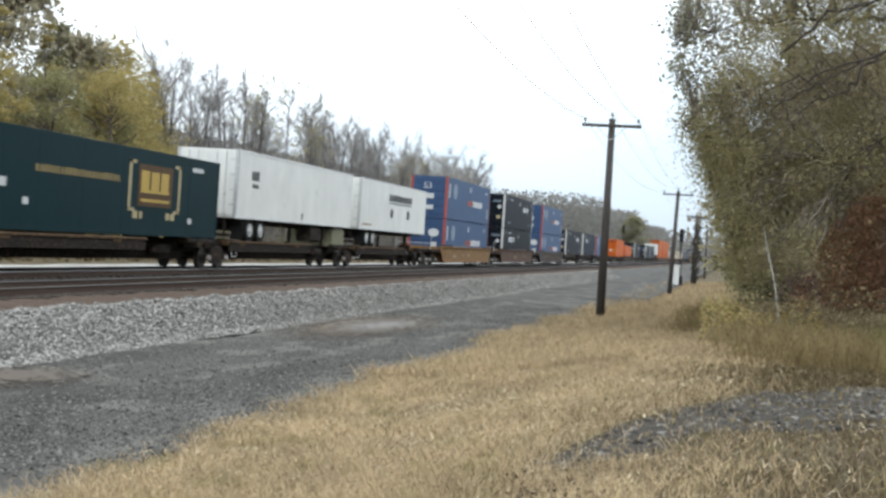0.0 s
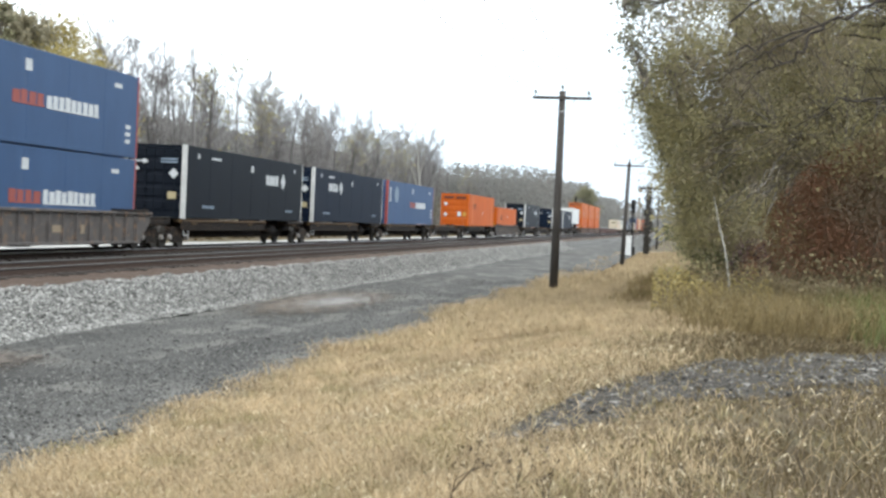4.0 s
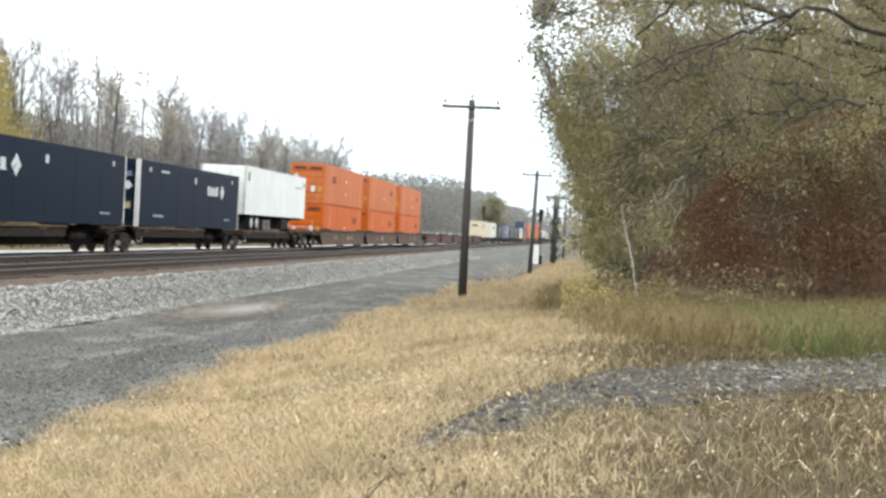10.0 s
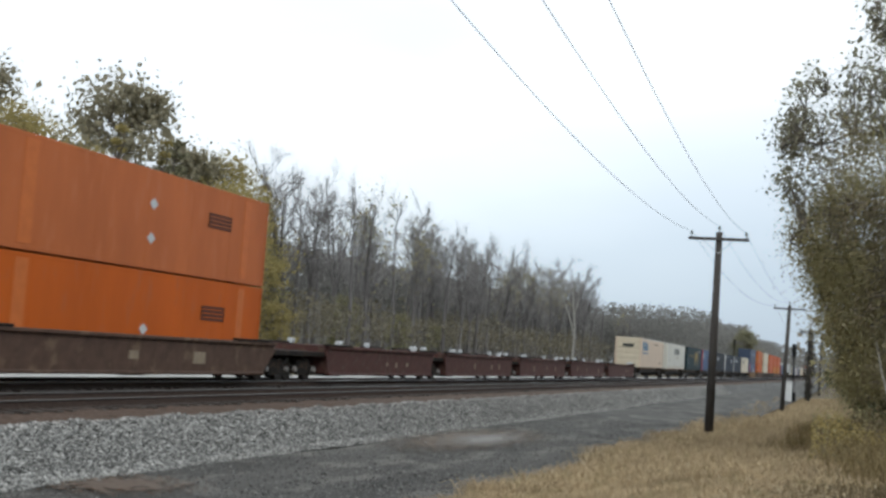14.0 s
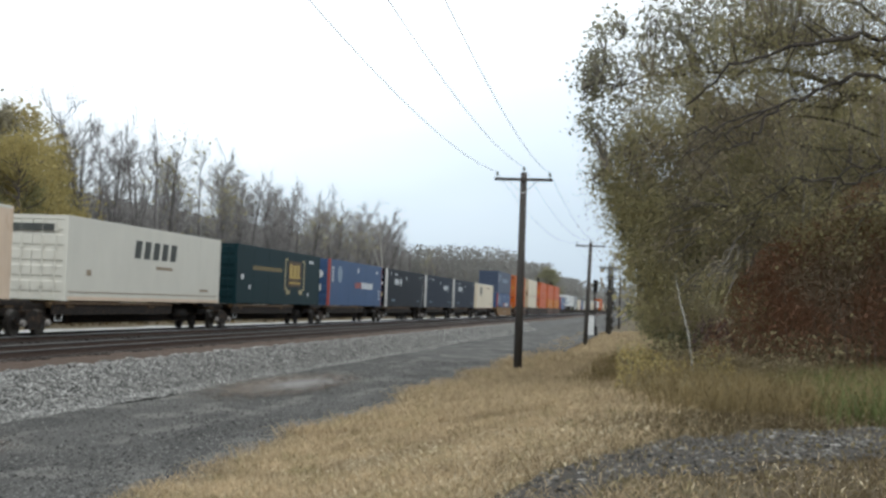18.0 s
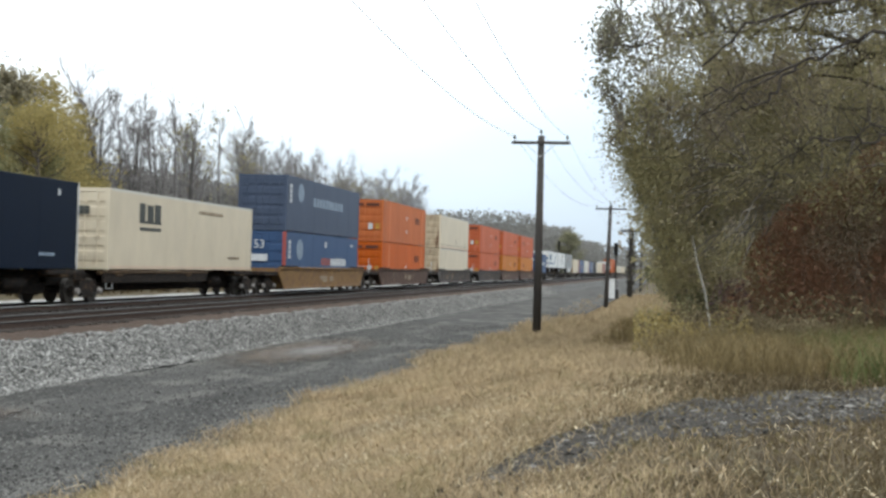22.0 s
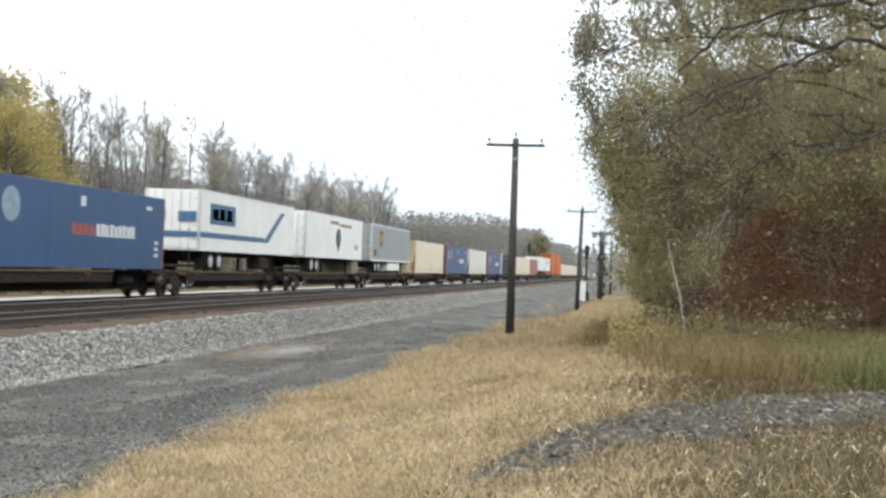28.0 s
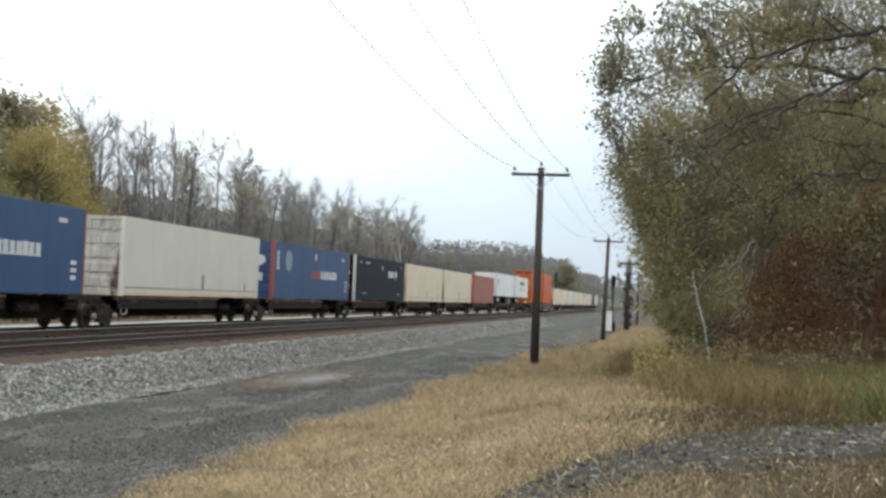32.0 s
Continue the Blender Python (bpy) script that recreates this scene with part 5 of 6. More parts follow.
# double stacks: near end, lower, upper, well paint, reach of the end platforms
stacks = [(88.4, "globe", "globe", "well_yellow", (3.4, 3.4)), (111.9, "knot_black", "knot_black", "well_brown", (3.4, 3.4)), (135.4, "globe", "globe", "well_grey", (3.4, 3.0)),
          (244.8, "vented", None, "well_grey", (1.2, 3.0)),
          (362.4, "vented", "vent_pale", "well_brown", (3.2, 1.55)), (381.9, "vented", "vent_pale", "well_brown", (1.55, 1.55)), (401.1, "vented", "vent_pale", "well_brown", (1.55, 3.0)),
          (657.2, "globe", "slate", "well_yellow", (3.0, 3.4)), (680.6, "vented", "vent_pale", "well_brown", (3.4, 3.4)), (704.2, "cream", "cream", "well_grey", (3.4, 3.4)),
          (728.8, "vent_red", "vent_red", "well_grey", (3.4, 1.55)), (748.2, "vent_amber", "vent_red", "well_brown", (1.55, 1.55)), (767.9, "vent_amber", "vent_red", "well_brown", (1.55, 3.0)),
          (1058.0, "vented", "vent_pale", "well_brown", (3.0, 1.55)), (1077.5, "vented", "vent_red", "well_brown", (1.55, 2.6))]
for k, (u, low, high, paint, reach) in enumerate(stacks):
    well_car(u, LEN, paint, (True, reach[1] > 2), reach)
    container(u, WELL, low, k % 2)
    if high:
        container(u, UPPER, high, (k + 1) % 2)
for k in range(5):
    well_car(424.0 + 15.85 * k, 12.6, "well_red", (True, k == 4), (3.0 if k == 0 else 1.4, 1.4 if k < 4 else 2.6), True)

# ---- trees and undergrowth ----
def rand_dirs(r, n):
    v = r.normal(size=(n, 3))
    return v / np.linalg.norm(v, axis=1)[:, None]


def leaf_arrays(r, c, size, up=0.0):
    """Small folded leaves at the points c: two triangles each, turned at random."""
    n = len(c)
    d = rand_dirs(r, n)
    d[:, 2] = d[:, 2] * (1 - up) - up
    e = np.cross(d, rand_dirs(r, n))
    e /= np.linalg.norm(e, axis=1)[:, None] + 1e-9
    nn = np.cross(d, e)
    s = (size * r.lognormal(0, .3, n))[:, None]
    v = np.stack([c, c + d * s * .5 + e * s * .42 + nn * s * .12, c + d * s * 1.05, c + d * s * .5 - e * s * .42 + nn * s * .12], 1)
    k = 4 * np.arange(n)[:, None]
    return v.reshape(-1, 3), np.concatenate([k + [[0, 1, 2]], k + [[0, 2, 3]]])


def limb_arrays(segs, sides=5):
    """Tapered limbs from rows of (start, end, radius at start, radius at end)."""
    a, b = np.array([s[0] for s in segs]), np.array([s[1] for s in segs])
    r0, r1 = np.array([s[2] for s in segs]), np.array([s[3] for s in segs])
    d = b - a
    d /= np.linalg.norm(d, axis=1)[:, None] + 1e-9
    u = np.cross(d, np.where(np.abs(d[:, 2:3]) < .9, [[0, 0, 1.0]], [[1.0, 0, 0]]))
    u /= np.linalg.norm(u, axis=1)[:, None]
    w = np.cross(d, u)
    t = 2 * np.pi * np.arange(sides) / sides
    ring = u[:, None] * np.cos(t)[None, :, None] + w[:, None] * np.sin(t)[None, :, None]
    v = np.concatenate([a[:, None] + ring * r0[:, None, None], b[:, None] + ring * r1[:, None, None]], 1)
    i = np.arange(sides)
    f = np.stack([i, (i + 1) % sides, (i + 1) % sides + sides, i + sides], 1)
    return v.reshape(-1, 3), (f[None] + 2 * sides * np.arange(len(segs))[:, None, None]).reshape(-1, 4)


def grow(r, segs, tips, p, d, length, rad, depth, spread=.55, lift=.25, kids=(3, 4)):
    """A limb in three bent steps that forks until depth runs out."""
    q = np.array(p, float)
    d = np.array(d, float)
    pts = [q]
    for k in range(3):
        d = d + r.normal(0, .1, 3) + np.array([0, 0, lift * .12])
        d /= np.linalg.norm(d)
        q = q + d * length / 3
        segs.append((pts[-1], q, rad * (1 - .2 * k), rad * (.8 - .2 * k)))
        pts.append(q)
    if depth == 0:
        tips.append((q, d))
        return
    for k in range(r.integers(kids[0], kids[1] + 1)):
        t = r.uniform(.35, 1.0)
        s = pts[min(int(t * 3), 2)]
        s = s + (pts[min(int(t * 3), 2) + 1] - s) * (t * 3 % 1)
        dd = d + rand_dirs(r, 1)[0] * spread * r.uniform(.8, 1.3)
        dd[2] += lift * .4
        grow(r, segs, tips, s, dd / np.linalg.norm(dd), length * r.uniform(.55, .75), rad * .5, depth - 1, spread, lift, kids)


def tree_thing(name, segs, sides, bark, leaves, label, category="tree", group=""):
    t = tagged(new(name), label, category, group)
    v, f = limb_arrays(segs, sides)
    part("trunk", big_mesh("trunk", v, f, bark, 4), None, t)
    for nm, (lv, lf), m in leaves:
        part(nm, big_mesh(nm, lv, lf, m, 3), None, t)
    return t


def bare_tree(seed, h, name="bare_tree", bark="bark_far", label="leafless grey tree with a dense fan of twigs", leafy=0):
    """A slim trunk that parts into one to three upright leaders, each with rising side limbs and a fan of fine twigs."""
    r = np.random.default_rng(seed)
    segs, tips = [], []
    fork = h * r.uniform(.25, .45)
    p = np.zeros(3)
    d = np.array([r.uniform(-.04, .04), r.uniform(-.04, .04), 1.0])
    for k in range(3):
        q = p + d * fork / 3 + np.array([*r.normal(0, .04, 2), 0])
        segs.append((p, q, .23 - .02 * k, .21 - .02 * k))
        p = q
    leaders = int(r.integers(1, 4))
    for j in range(leaders):
        a = r.uniform(0, 6.28)
        e = np.array([math.cos(a), math.sin(a), 0]) * (r.uniform(.12, .32) if leaders > 1 else .04) + np.array([0, 0, 1.0])
        top = h * r.uniform(.82, 1.0)
        n, g = 8, p.copy()
        step = (top - fork) / n
        for k in range(n):
            e = e + np.array([*r.normal(0, .045, 2), .07])
            e /= np.linalg.norm(e)
            q = g + e * step
            w0, w1 = .15 * (1 - k / n) + .02, .15 * (1 - (k + 1) / n) + .02
            segs.append((g, q, w0, w1))
            for _ in range(2 if k else 1):
                b = r.uniform(0, 6.28)
                side = np.array([math.cos(b) * .75, math.sin(b) * .75, r.uniform(.5, 1.1)])
                grow(r, segs, tips, g + (q - g) * r.uniform(0, 1), side / np.linalg.norm(side), h * (.17 - .008 * k) * r.uniform(.6, 1.15), .04, 1, .75, .45, (3, 4))
            g = q
        tips.append((g, e))
    twigs = []
    for q, dq in tips:
        for _ in range(10):
            e = dq + rand_dirs(r, 1)[0] * .95 + np.array([0, 0, .2])
            e /= np.linalg.norm(e)
            o = q - dq * r.uniform(0, 1.2)
            twigs.append((o, o + e * r.uniform(.35, 1.0), .01, .004))
    tv, tf = limb_arrays(twigs, 3)
    t = tree_thing(name, segs, 4, M[bark], [], label, group="bare trees beyond the line")
    part("crown", big_mesh("crown", tv, tf, M["twig"], 4), None, t, "fine twigs in a grey paled for haze")
    if leafy:
        c = np.array([q for q, _ in tips])
        c = c[r.integers(0, len(c), leafy)] + r.normal(0, .45, (leafy, 3))
        lv, lf = leaf_arrays(r, c, .2)
        part("last_leaves", big_mesh("last_leaves", lv, lf, M["leaf_pale"], 3), None, t)
    return t


def leafy_tree(seed, h, rad, leaf, n, size, name, label, low=.25, spiky=False, group="leafy trees beyond the line"):
    r = np.random.default_rng(seed)
    segs, tips = [], []
    p = np.zeros(3)
    k = 6
    for i in range(k):
        q = np.array([r.normal(0, .12), r.normal(0, .12), h * .85 * (i + 1) / k])
        segs.append((p, q, .24 * (1 - i / k) + .04, .24 * (1 - (i + 1) / k) + .04))
        p = q
    cl = []
    m = 70
    for i in range(m):
        z = r.uniform(low, 1.0) if not spiky else low + (1 - low) * (1 - r.uniform(0, 1) ** .6)
        prof = (1 - (abs(z - .5) / .62) ** 2.2) if not spiky else (1.02 - z) * 1.15
        a, q = r.uniform(0, 6.28), rad * max(prof, .12 if not spiky else .03) * r.uniform(.3, 1.05)
        e = np.array([math.cos(a) * q, math.sin(a) * q, z * h])
        cl.append(e)
        s = np.array([0, 0, min(max(e[2] - q * (.6 if not spiky else .1), .3), h * .84)])
        mid = (s + e) / 2 + r.normal(0, .2, 3)
        segs += [(s, mid, .06, .04), (mid, e, .04, .012)]
    cl = np.array(cl)
    pick = r.integers(0, m, n)
    c = cl[pick] + r.normal(0, 1, (n, 3)) * np.array([rad * .15, rad * .15, h * (.04 if not spiky else .018)]) * (1 if not spiky else 1.15 - cl[pick][:, 2:3] / h * .85) * r.uniform(.4, 1.3, (m, 1))[pick]
    c[:, 2] = np.maximum(c[:, 2], .1)
    return tree_thing(name, segs, 5, M["bark"], [("crown", leaf_arrays(r, c, size), M[leaf])], label, group=group)


def plant(src, spots, r, first=True):
    """Stands copies of a tree at the spots, each turned and sized a little differently."""
    for i, (x, y, s) in enumerate(spots):
        m = Matrix.Translation((x, y, float(ground_z(x, y)) - .1)) @ Matrix.Rotation(r.uniform(0, 6.28), 4, "Z") @ Matrix.Scale(s, 4)
        if i == 0:
            src.matrix_basis = m
        else:
            o = copy_thing(src, m)
            o.scale = (s, s, s)


PR = random.Random(11)
variants = [bare_tree(21 + k, 15.6) for k in range(7)] + [bare_tree(31, 14.5, leafy=350, label="nearly leafless tree with a few pale leaves")]
spots = [[] for _ in variants]
for row, (x0, n, ya, yb, s0) in enumerate(((-44, 44, 98, 236, 1.0), (-49, 30, 96, 244, 1.05), (-46, 12, 246, 420, .92))):
    for k in range(n):
        y = ya + (yb - ya) * (k + PR.uniform(-.3, .3)) / n
        spots[PR.randrange(len(variants)) if row else (k * 3 + k // 8) % len(variants)].append((x0 + PR.uniform(-2.2, 2.2), y, s0 * PR.uniform(.84, 1.08)))
for src, sp in zip(variants, spots):
    plant(src, sp, PR)

for seed, h, rad, leaf, n, size, low, spiky, sp, name, label in (
        (51, 18.5, 6.0, "leaf_grey", 15000, .28, .2, False, [(-49, 80, 1), (-50, 91, .86), (-52, 66, .95), (-49, 54, .9)], "maple_tree", "tall tree with thin pale olive leaves"),
        (52, 17.0, 3.0, "leaf_spruce", 8000, .2, .15, True, [(-48, 86, 1.03), (-47.5, 99.5, .84)], "spruce_tree", "pointed olive evergreen tree"),
        (56, 15.5, 4.0, "leaf_yellow", 16000, .14, .05, True, [(-46.5, 99, .95), (-44, 93.5, .85), (-46, 81, 1.0), (-43.5, 71, .95)], "larch_tree", "pointed feathery tree in pale yellow leaf"),
        (53, 14.3, 4.6, "leaf_yellow", 18000, .15, .08, False, [(-47.5, 94, 1.1), (-44.5, 89, .9), (-42, 83, .85), (-47, 73, .9), (-44, 62, .95)], "yellow_tree", "bushy tree in yellow autumn leaf"),
        (54, 12.8, 4.0, "leaf_gold", 16000, .15, .06, False, [(-46.5, 96, .8), (-44.5, 86, .85), (-43, 77, .9), (-44, 68, .85), (-46, 117, .5), (-43.6, 127, .42), (-43.4, 138, .36)], "golden_tree", "bushy tree with gold-green leaves")):
    plant(leafy_tree(seed, h, rad, leaf, n, size, name, label, low, spiky), sp, PR)

pine = leafy_tree(61, 12.6, 4.2, "leaf_spruce", 6500, .32, "pine_tree", "dark rounded pine standing alone far down the line", .35)
pine.location = (-26.3, 356, -1)
# dead tree: three broken limbs on one bleached trunk
segs = []
for pts, rad in ((((0, 0, 0), (.05, .1, 3.5), (.1, 0, 7), (-.35, .1, 11), (-.5, 0, 13.2), (-.85, 0, 15.6)), .2),
                 (((.08, 0, 6), (-.9, .2, 9), (-1.7, .1, 10.8), (-1.8, 0, 12.6), (-2.5, 0, 14.3)), .12),
                 (((0, 0, 9), (.45, .1, 11), (.4, 0, 12.2), (.75, 0, 13.7)), .09),
                 (((-.4, .1, 11.6), (.1, 0, 12.8), (.15, 0, 13.9)), .06),
                 (((-1.75, .1, 11.4), (-2.6, .1, 12.2), (-3.1, 0, 12.3)), .05),
                 (((-1.2, .1, 9.7), (-2.2, 0, 10.2), (-2.5, 0, 11.2)), .05)):
    for k, (a, b) in enumerate(zip(pts, pts[1:])):
        segs.append((np.array(a, float), np.array(b, float), rad * (1 - k / len(pts)), rad * (1 - (k + 1) / len(pts)) + .015))
snag = tree_thing("dead_tree", segs, 6, M["birch"], [], "bleached grey dead tree with broken limbs")
snag.location = (-38, 188, -1)
snag.rotation_euler = (0, 0, .2)


def thicket(name, n, x0, x1, y0, y1, top, size, mat, label, seed, floor=0.2, gap=None, twigs=0):
    """A tangle of leaves and stems too fine to count, with an uneven top."""
    r = np.random.default_rng(seed)
    x, y = r.uniform(x0, x1, n), r.uniform(y0, y1, n)
    t = top(x, y)
    z = floor + (t - floor) * r.uniform(0, 1, n) ** .65
    keep = np.ones(n, bool)
    if gap:
        keep = ~((y > gap[0]) & (y < gap[1]) & (z > gap[2]) & (z < gap[3]) & (wave(y, x, .5, 4) > -.5))
    c = np.stack([x, y, ground_z(x, y) + z], 1)[keep]
    lv, lf = leaf_arrays(r, c, size)
    ob = tagged(new(name, big_mesh(name, lv, lf, M[mat], 3)), label, "undergrowth", kind="stuff")
    if twigs:
        x, y = r.uniform(x0, x1, twigs), r.uniform(y0, y1, twigs)
        a = np.stack([x, y, ground_z(x, y)], 1)
        h = top(x, y) * r.uniform(.7, 1.15, twigs)
        b = a + np.stack([r.normal(0, .3, twigs) * h * .5, r.normal(0, .3, twigs) * h * .5, h], 1)
        v, f = limb_arrays([(p, q, s, s * .4) for p, q, s in zip(a, b, size * .09 * r.uniform(.5, 1.2, twigs))], 3)
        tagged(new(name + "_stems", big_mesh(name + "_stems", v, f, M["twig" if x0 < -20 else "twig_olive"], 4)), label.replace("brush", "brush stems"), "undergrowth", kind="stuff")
    return ob


thicket("woodland_brush", 56000, -62, -41, 48, 240, lambda x, y: 5.6 + 1.5 * wave(x * .2, y, .3, 31), .27, "leaf_wood", "dense grey-green brush beneath the bare trees", 71, gap=(90, 215, 1.3, 2.5), twigs=2600)
# the three far woods below share leaf_far, which has the haze in its colour
thicket("hill_woods", 170000, -74, -52, 140, 310, lambda x, y: 9.2 + .17 * (-45 - x) + .012 * (y - 140) + .9 * wave(x * .1, y, .16, 35), .36, "leaf_far", "dense rounded woodland in haze-paled grey beyond the bare trees", 79, twigs=900)
thicket("far_woods", 170000, -80, -29, 285, 640, lambda x, y: 14.4 + 1.8 * wave(x * .1, y, .08, 32), .5, "leaf_far", "far woodland brush in haze-paled grey along the line", 72)
thicket("distant_woods", 9000, -140, 60, 620, 980, lambda x, y: 13 + 3 * wave(x, y, .03, 33), 1.8, "leaf_far", "distant woodland in haze-paled grey at the end of the line", 73)
thicket("verge_grass", 12000, -41.5, -35.0, 30, 260, lambda x, y: .45 + .25 * wave(x, y, .5, 34), .3, "straw_green", "rank dull grass along the far side of the line", 74, floor=0)

# the big tree whose limbs reach over the bank
r = np.random.default_rng(91)
TX, TY = 9.2, 37.5
tz = float(ground_z(TX, TY))
trunk = [np.array([TX, TY, tz - .2]), np.array([TX - .2, TY, 2.6]), np.array([TX - .7, TY - .2, 5.4]), np.array([TX - 1.3, TY, 8.5]), np.array([TX - 1.2, TY + .3, 12]), np.array([TX - 1.8, TY, 15.5])]
segs = [(trunk[k], trunk[k + 1], .46 - .08 * k, .38 - .08 * k) for k in range(5)]
# limbs: place on the trunk, end, thickness
limbs = [(2.6, (-1.9, -1.2, 7.6), .2), (3.0, (-1.4, .6, 9.0), .14), (3.2, (-.3, -.5, 10.6), .13), (2.1, (-1.5, -.8, 5.0), .14), (2.4, (-.2, .9, 6.1), .12), (3.6, (.8, 1, 12.4), .12), (1.8, (-.7, 1.4, 3.6), .1), (3.0, (.9, .6, 8.4), .12),
         (3.9, (4.0, -1.5, 14.4), .12), (2.8, (2.8, -2.2, 8.6), .15), (1.9, (2.2, -2.4, 4.4), .11), (3.0, (12.5, -2.5, 11), .13), (2.1, (13, -1.5, 7.5), .13), (4.4, (9.0, .6, 17), .1), (1.7, (5.8, -2.8, 4.4), .1), (3.5, (6.0, -2.4, 11.4), .11), (2.4, (2.6, 1.6, 6.6), .11)]
knots = []
for t, (ex, ey, ez), rad in limbs:
    i = int(t)
    p = trunk[i] + (trunk[i + 1] - trunk[i]) * (t - i)
    e = np.array([ex, TY + ey, ez])
    n, pts = 18, [p]
    sway = np.zeros(3)
    for k in range(1, n + 1):
        sway = sway * .8 + r.normal(0, .12, 3)
        q = p + (e - p) * k / n + sway * (1 if k < n else .3) + np.array([0, 0, math.sin(3.14 * k / n) * .7])
        segs.append((pts[-1], q, .48 * rad * (1 - .85 * (k - 1) / n), .48 * rad * (1 - .85 * k / n)))
        pts.append(q)
        knots.append((q, .7 * rad * (1 - .85 * k / n)))
# long dark limbs that droop in front of the crown: points along each, thickness
DROOP = [(((7.9, 37.2, 9.2), (5.3, 34.8, 8.9), (3.4, 34.3, 8.45), (1.97, 34.2, 7.93), (.85, 34.2, 6.9)), .085),
         (((8.1, 37.2, 7.5), (5.3, 34.6, 7.86), (4.05, 34.2, 7.32), (2.13, 34.1, 6.53), (.9, 34.1, 6.1)), .07),
         (((3.2, 34.15, 6.98), (2.45, 34.0, 5.95), (1.72, 34.0, 5.72), (1.16, 34.0, 4.92)), .038),
         (((2.83, 34.1, 6.75), (1.9, 34.0, 6.2), (.98, 34.0, 5.65), (1.25, 34.0, 4.9)), .032),
         (((8.6, 37.2, 5.6), (6.2, 34.6, 5.5), (5.1, 34.3, 5.05), (3.6, 34.2, 5.0), (2.6, 34.2, 4.3)), .05)]
for pts, rad in DROOP:
    pts = [np.array(q) for q in pts]
    line = [a + (b - a) * k / 6 for a, b in zip(pts, pts[1:]) for k in range(6)] + [pts[-1]]
    line = [q + r.normal(0, .045, 3) * (0 < i < len(line) - 1) for i, q in enumerate(line)]
    for i, (a, b) in enumerate(zip(line, line[1:])):
        w0, w1 = rad * (1 - .8 * i / len(line)), rad * (1 - .8 * (i + 1) / len(line))
        segs.append((a, b, w0, w1))
        if i > 5:
            e = np.array([-.6, -.05, r.choice([-.55, .5])]) + r.normal(0, .25, 3)
            m = b + e * r.uniform(.35, .9)
            segs += [(b, m, w1 * .45, w1 * .25), (m, m + e * .5 + r.normal(0, .15, 3), w1 * .25, .006), (m, m + e * .35 + r.normal(0, .25, 3), w1 * .2, .005)]
kp = np.array([q for q, _ in knots])


def crown_edge(z):
    """How far the crown reaches out over the bank at each height."""
    return np.interp(z, [1.0, 1.5, 2.2, 3.5, 4.5, 5.1, 5.35, 5.75, 6.25, 6.55, 7.1, 8.2, 8.8, 9.7, 10.15, 10.5, 12, 14, 17], [-.1, -.25, -.42, -.9, -1.15, -1.55, -1.85, -1.7, -1.3, -2.2, -2.3, -2.25, -2.1, -1.75, -1.0, .2, .0, 2.4, 6.5])


# leaf clusters fill the crown, thinner towards the top; each hangs on a twig from the nearest limb
n = 3600
z = r.uniform(1.2, 16, n)
x = crown_edge(z) + .28 + (13.5 - crown_edge(z)) * r.uniform(0, 1, n) ** 1.5
y = TY + r.uniform(-3.0, 2.6, n) * np.clip((x - crown_edge(z)) / 1.6, .3, 1)
thin = np.clip(1.15 - .2 * smooth(5.6, 6.4, z) * (x < crown_edge(z) + 1.6) - .35 * smooth(8.6, 11.5, z) * smooth(-.9, .8, x) - .5 * smooth(5.2, 8.5, z) * smooth(4.2, 7, x), .1, 1)
hole = wave(x * .9 + 3, z, 1.5, 93) + .35 * wave(x, z, 4.0, 94) > .95 - .2 * smooth(5, 9, z)
hole |= (x < crown_edge(z) + 1.5) & (wave(x, z, 3.2, 95) > .25 - .3 * smooth(5.2, 6.2, z)) & (z > 2.4)
ok = (r.uniform(0, 1, n) < thin) & ~hole
ok &= ~((z < 3.4) & (x > 3.0))
cq = np.stack([x, y, z], 1)[ok]
sprays = []
for q in cq:
    d = ((kp - q) ** 2).sum(1) + 2.5 * np.maximum(kp[:, 2] - q[2], 0) + 4 * (kp[:, 0] < q[0] - .4)
    b = kp[int(np.argmin(d))]
    if np.linalg.norm(q - b) > 1.9:
        b = q + (b - q) * 1.2 / np.linalg.norm(q - b)
    m = b + (q - b) * .5 + r.normal(0, .14, 3) + np.array([0, 0, .12])
    sprays += [(b, m, .024, .015), (m, q, .015, .006)]
    for _ in range(3):
        sprays.append((q, q + rand_dirs(r, 1)[0] * .4, .007, .003))
# fine bare twigs through the thinning top
for q, rad in knots:
    if q[2] > 7.5:
        for _ in range(7):
            e = rand_dirs(r, 1)[0] * .7 + np.array([-.2, 0, .45])
            m = q + e * r.uniform(.4, .8)
            if m[0] > float(crown_edge(m[2])) + .5:
                sprays += [(q, m, .014, .009), (m, m + e * .5 + r.normal(0, .25, 3), .009, .004), (m, m + e * .3 + r.normal(0, .3, 3), .008, .003)]
big = tagged(new("cottonwood_tree"), "big cottonwood with thinning pale olive leaves over the bank", "tree")
lv, lf = limb_arrays(segs, 5)
part("trunk", big_mesh("trunk", lv, lf, M["bark_dark"], 4), None, big)
tagged(part("fine_twig_haze", big_mesh("fine_twig_haze", *limb_arrays(sprays, 4), M["twig_olive"], 4), None, big, "fine grey-brown twigs"), kind="stuff")
# broad separate leaves on the outer sprays, a finer and denser mass within
inner_edge = np.interp(cq[:, 2], [1, 4.4, 5.2, 6.8, 8.75, 9.75, 11.4, 14, 17], [-.1, -1.0, -1.45, -.75, .65, 2.1, 3.5, 6, 9])
rim = cq[:, 0] < inner_edge + np.random.default_rng(12).normal(0, .25, len(cq))
inner, outer = cq[~rim], cq[rim]
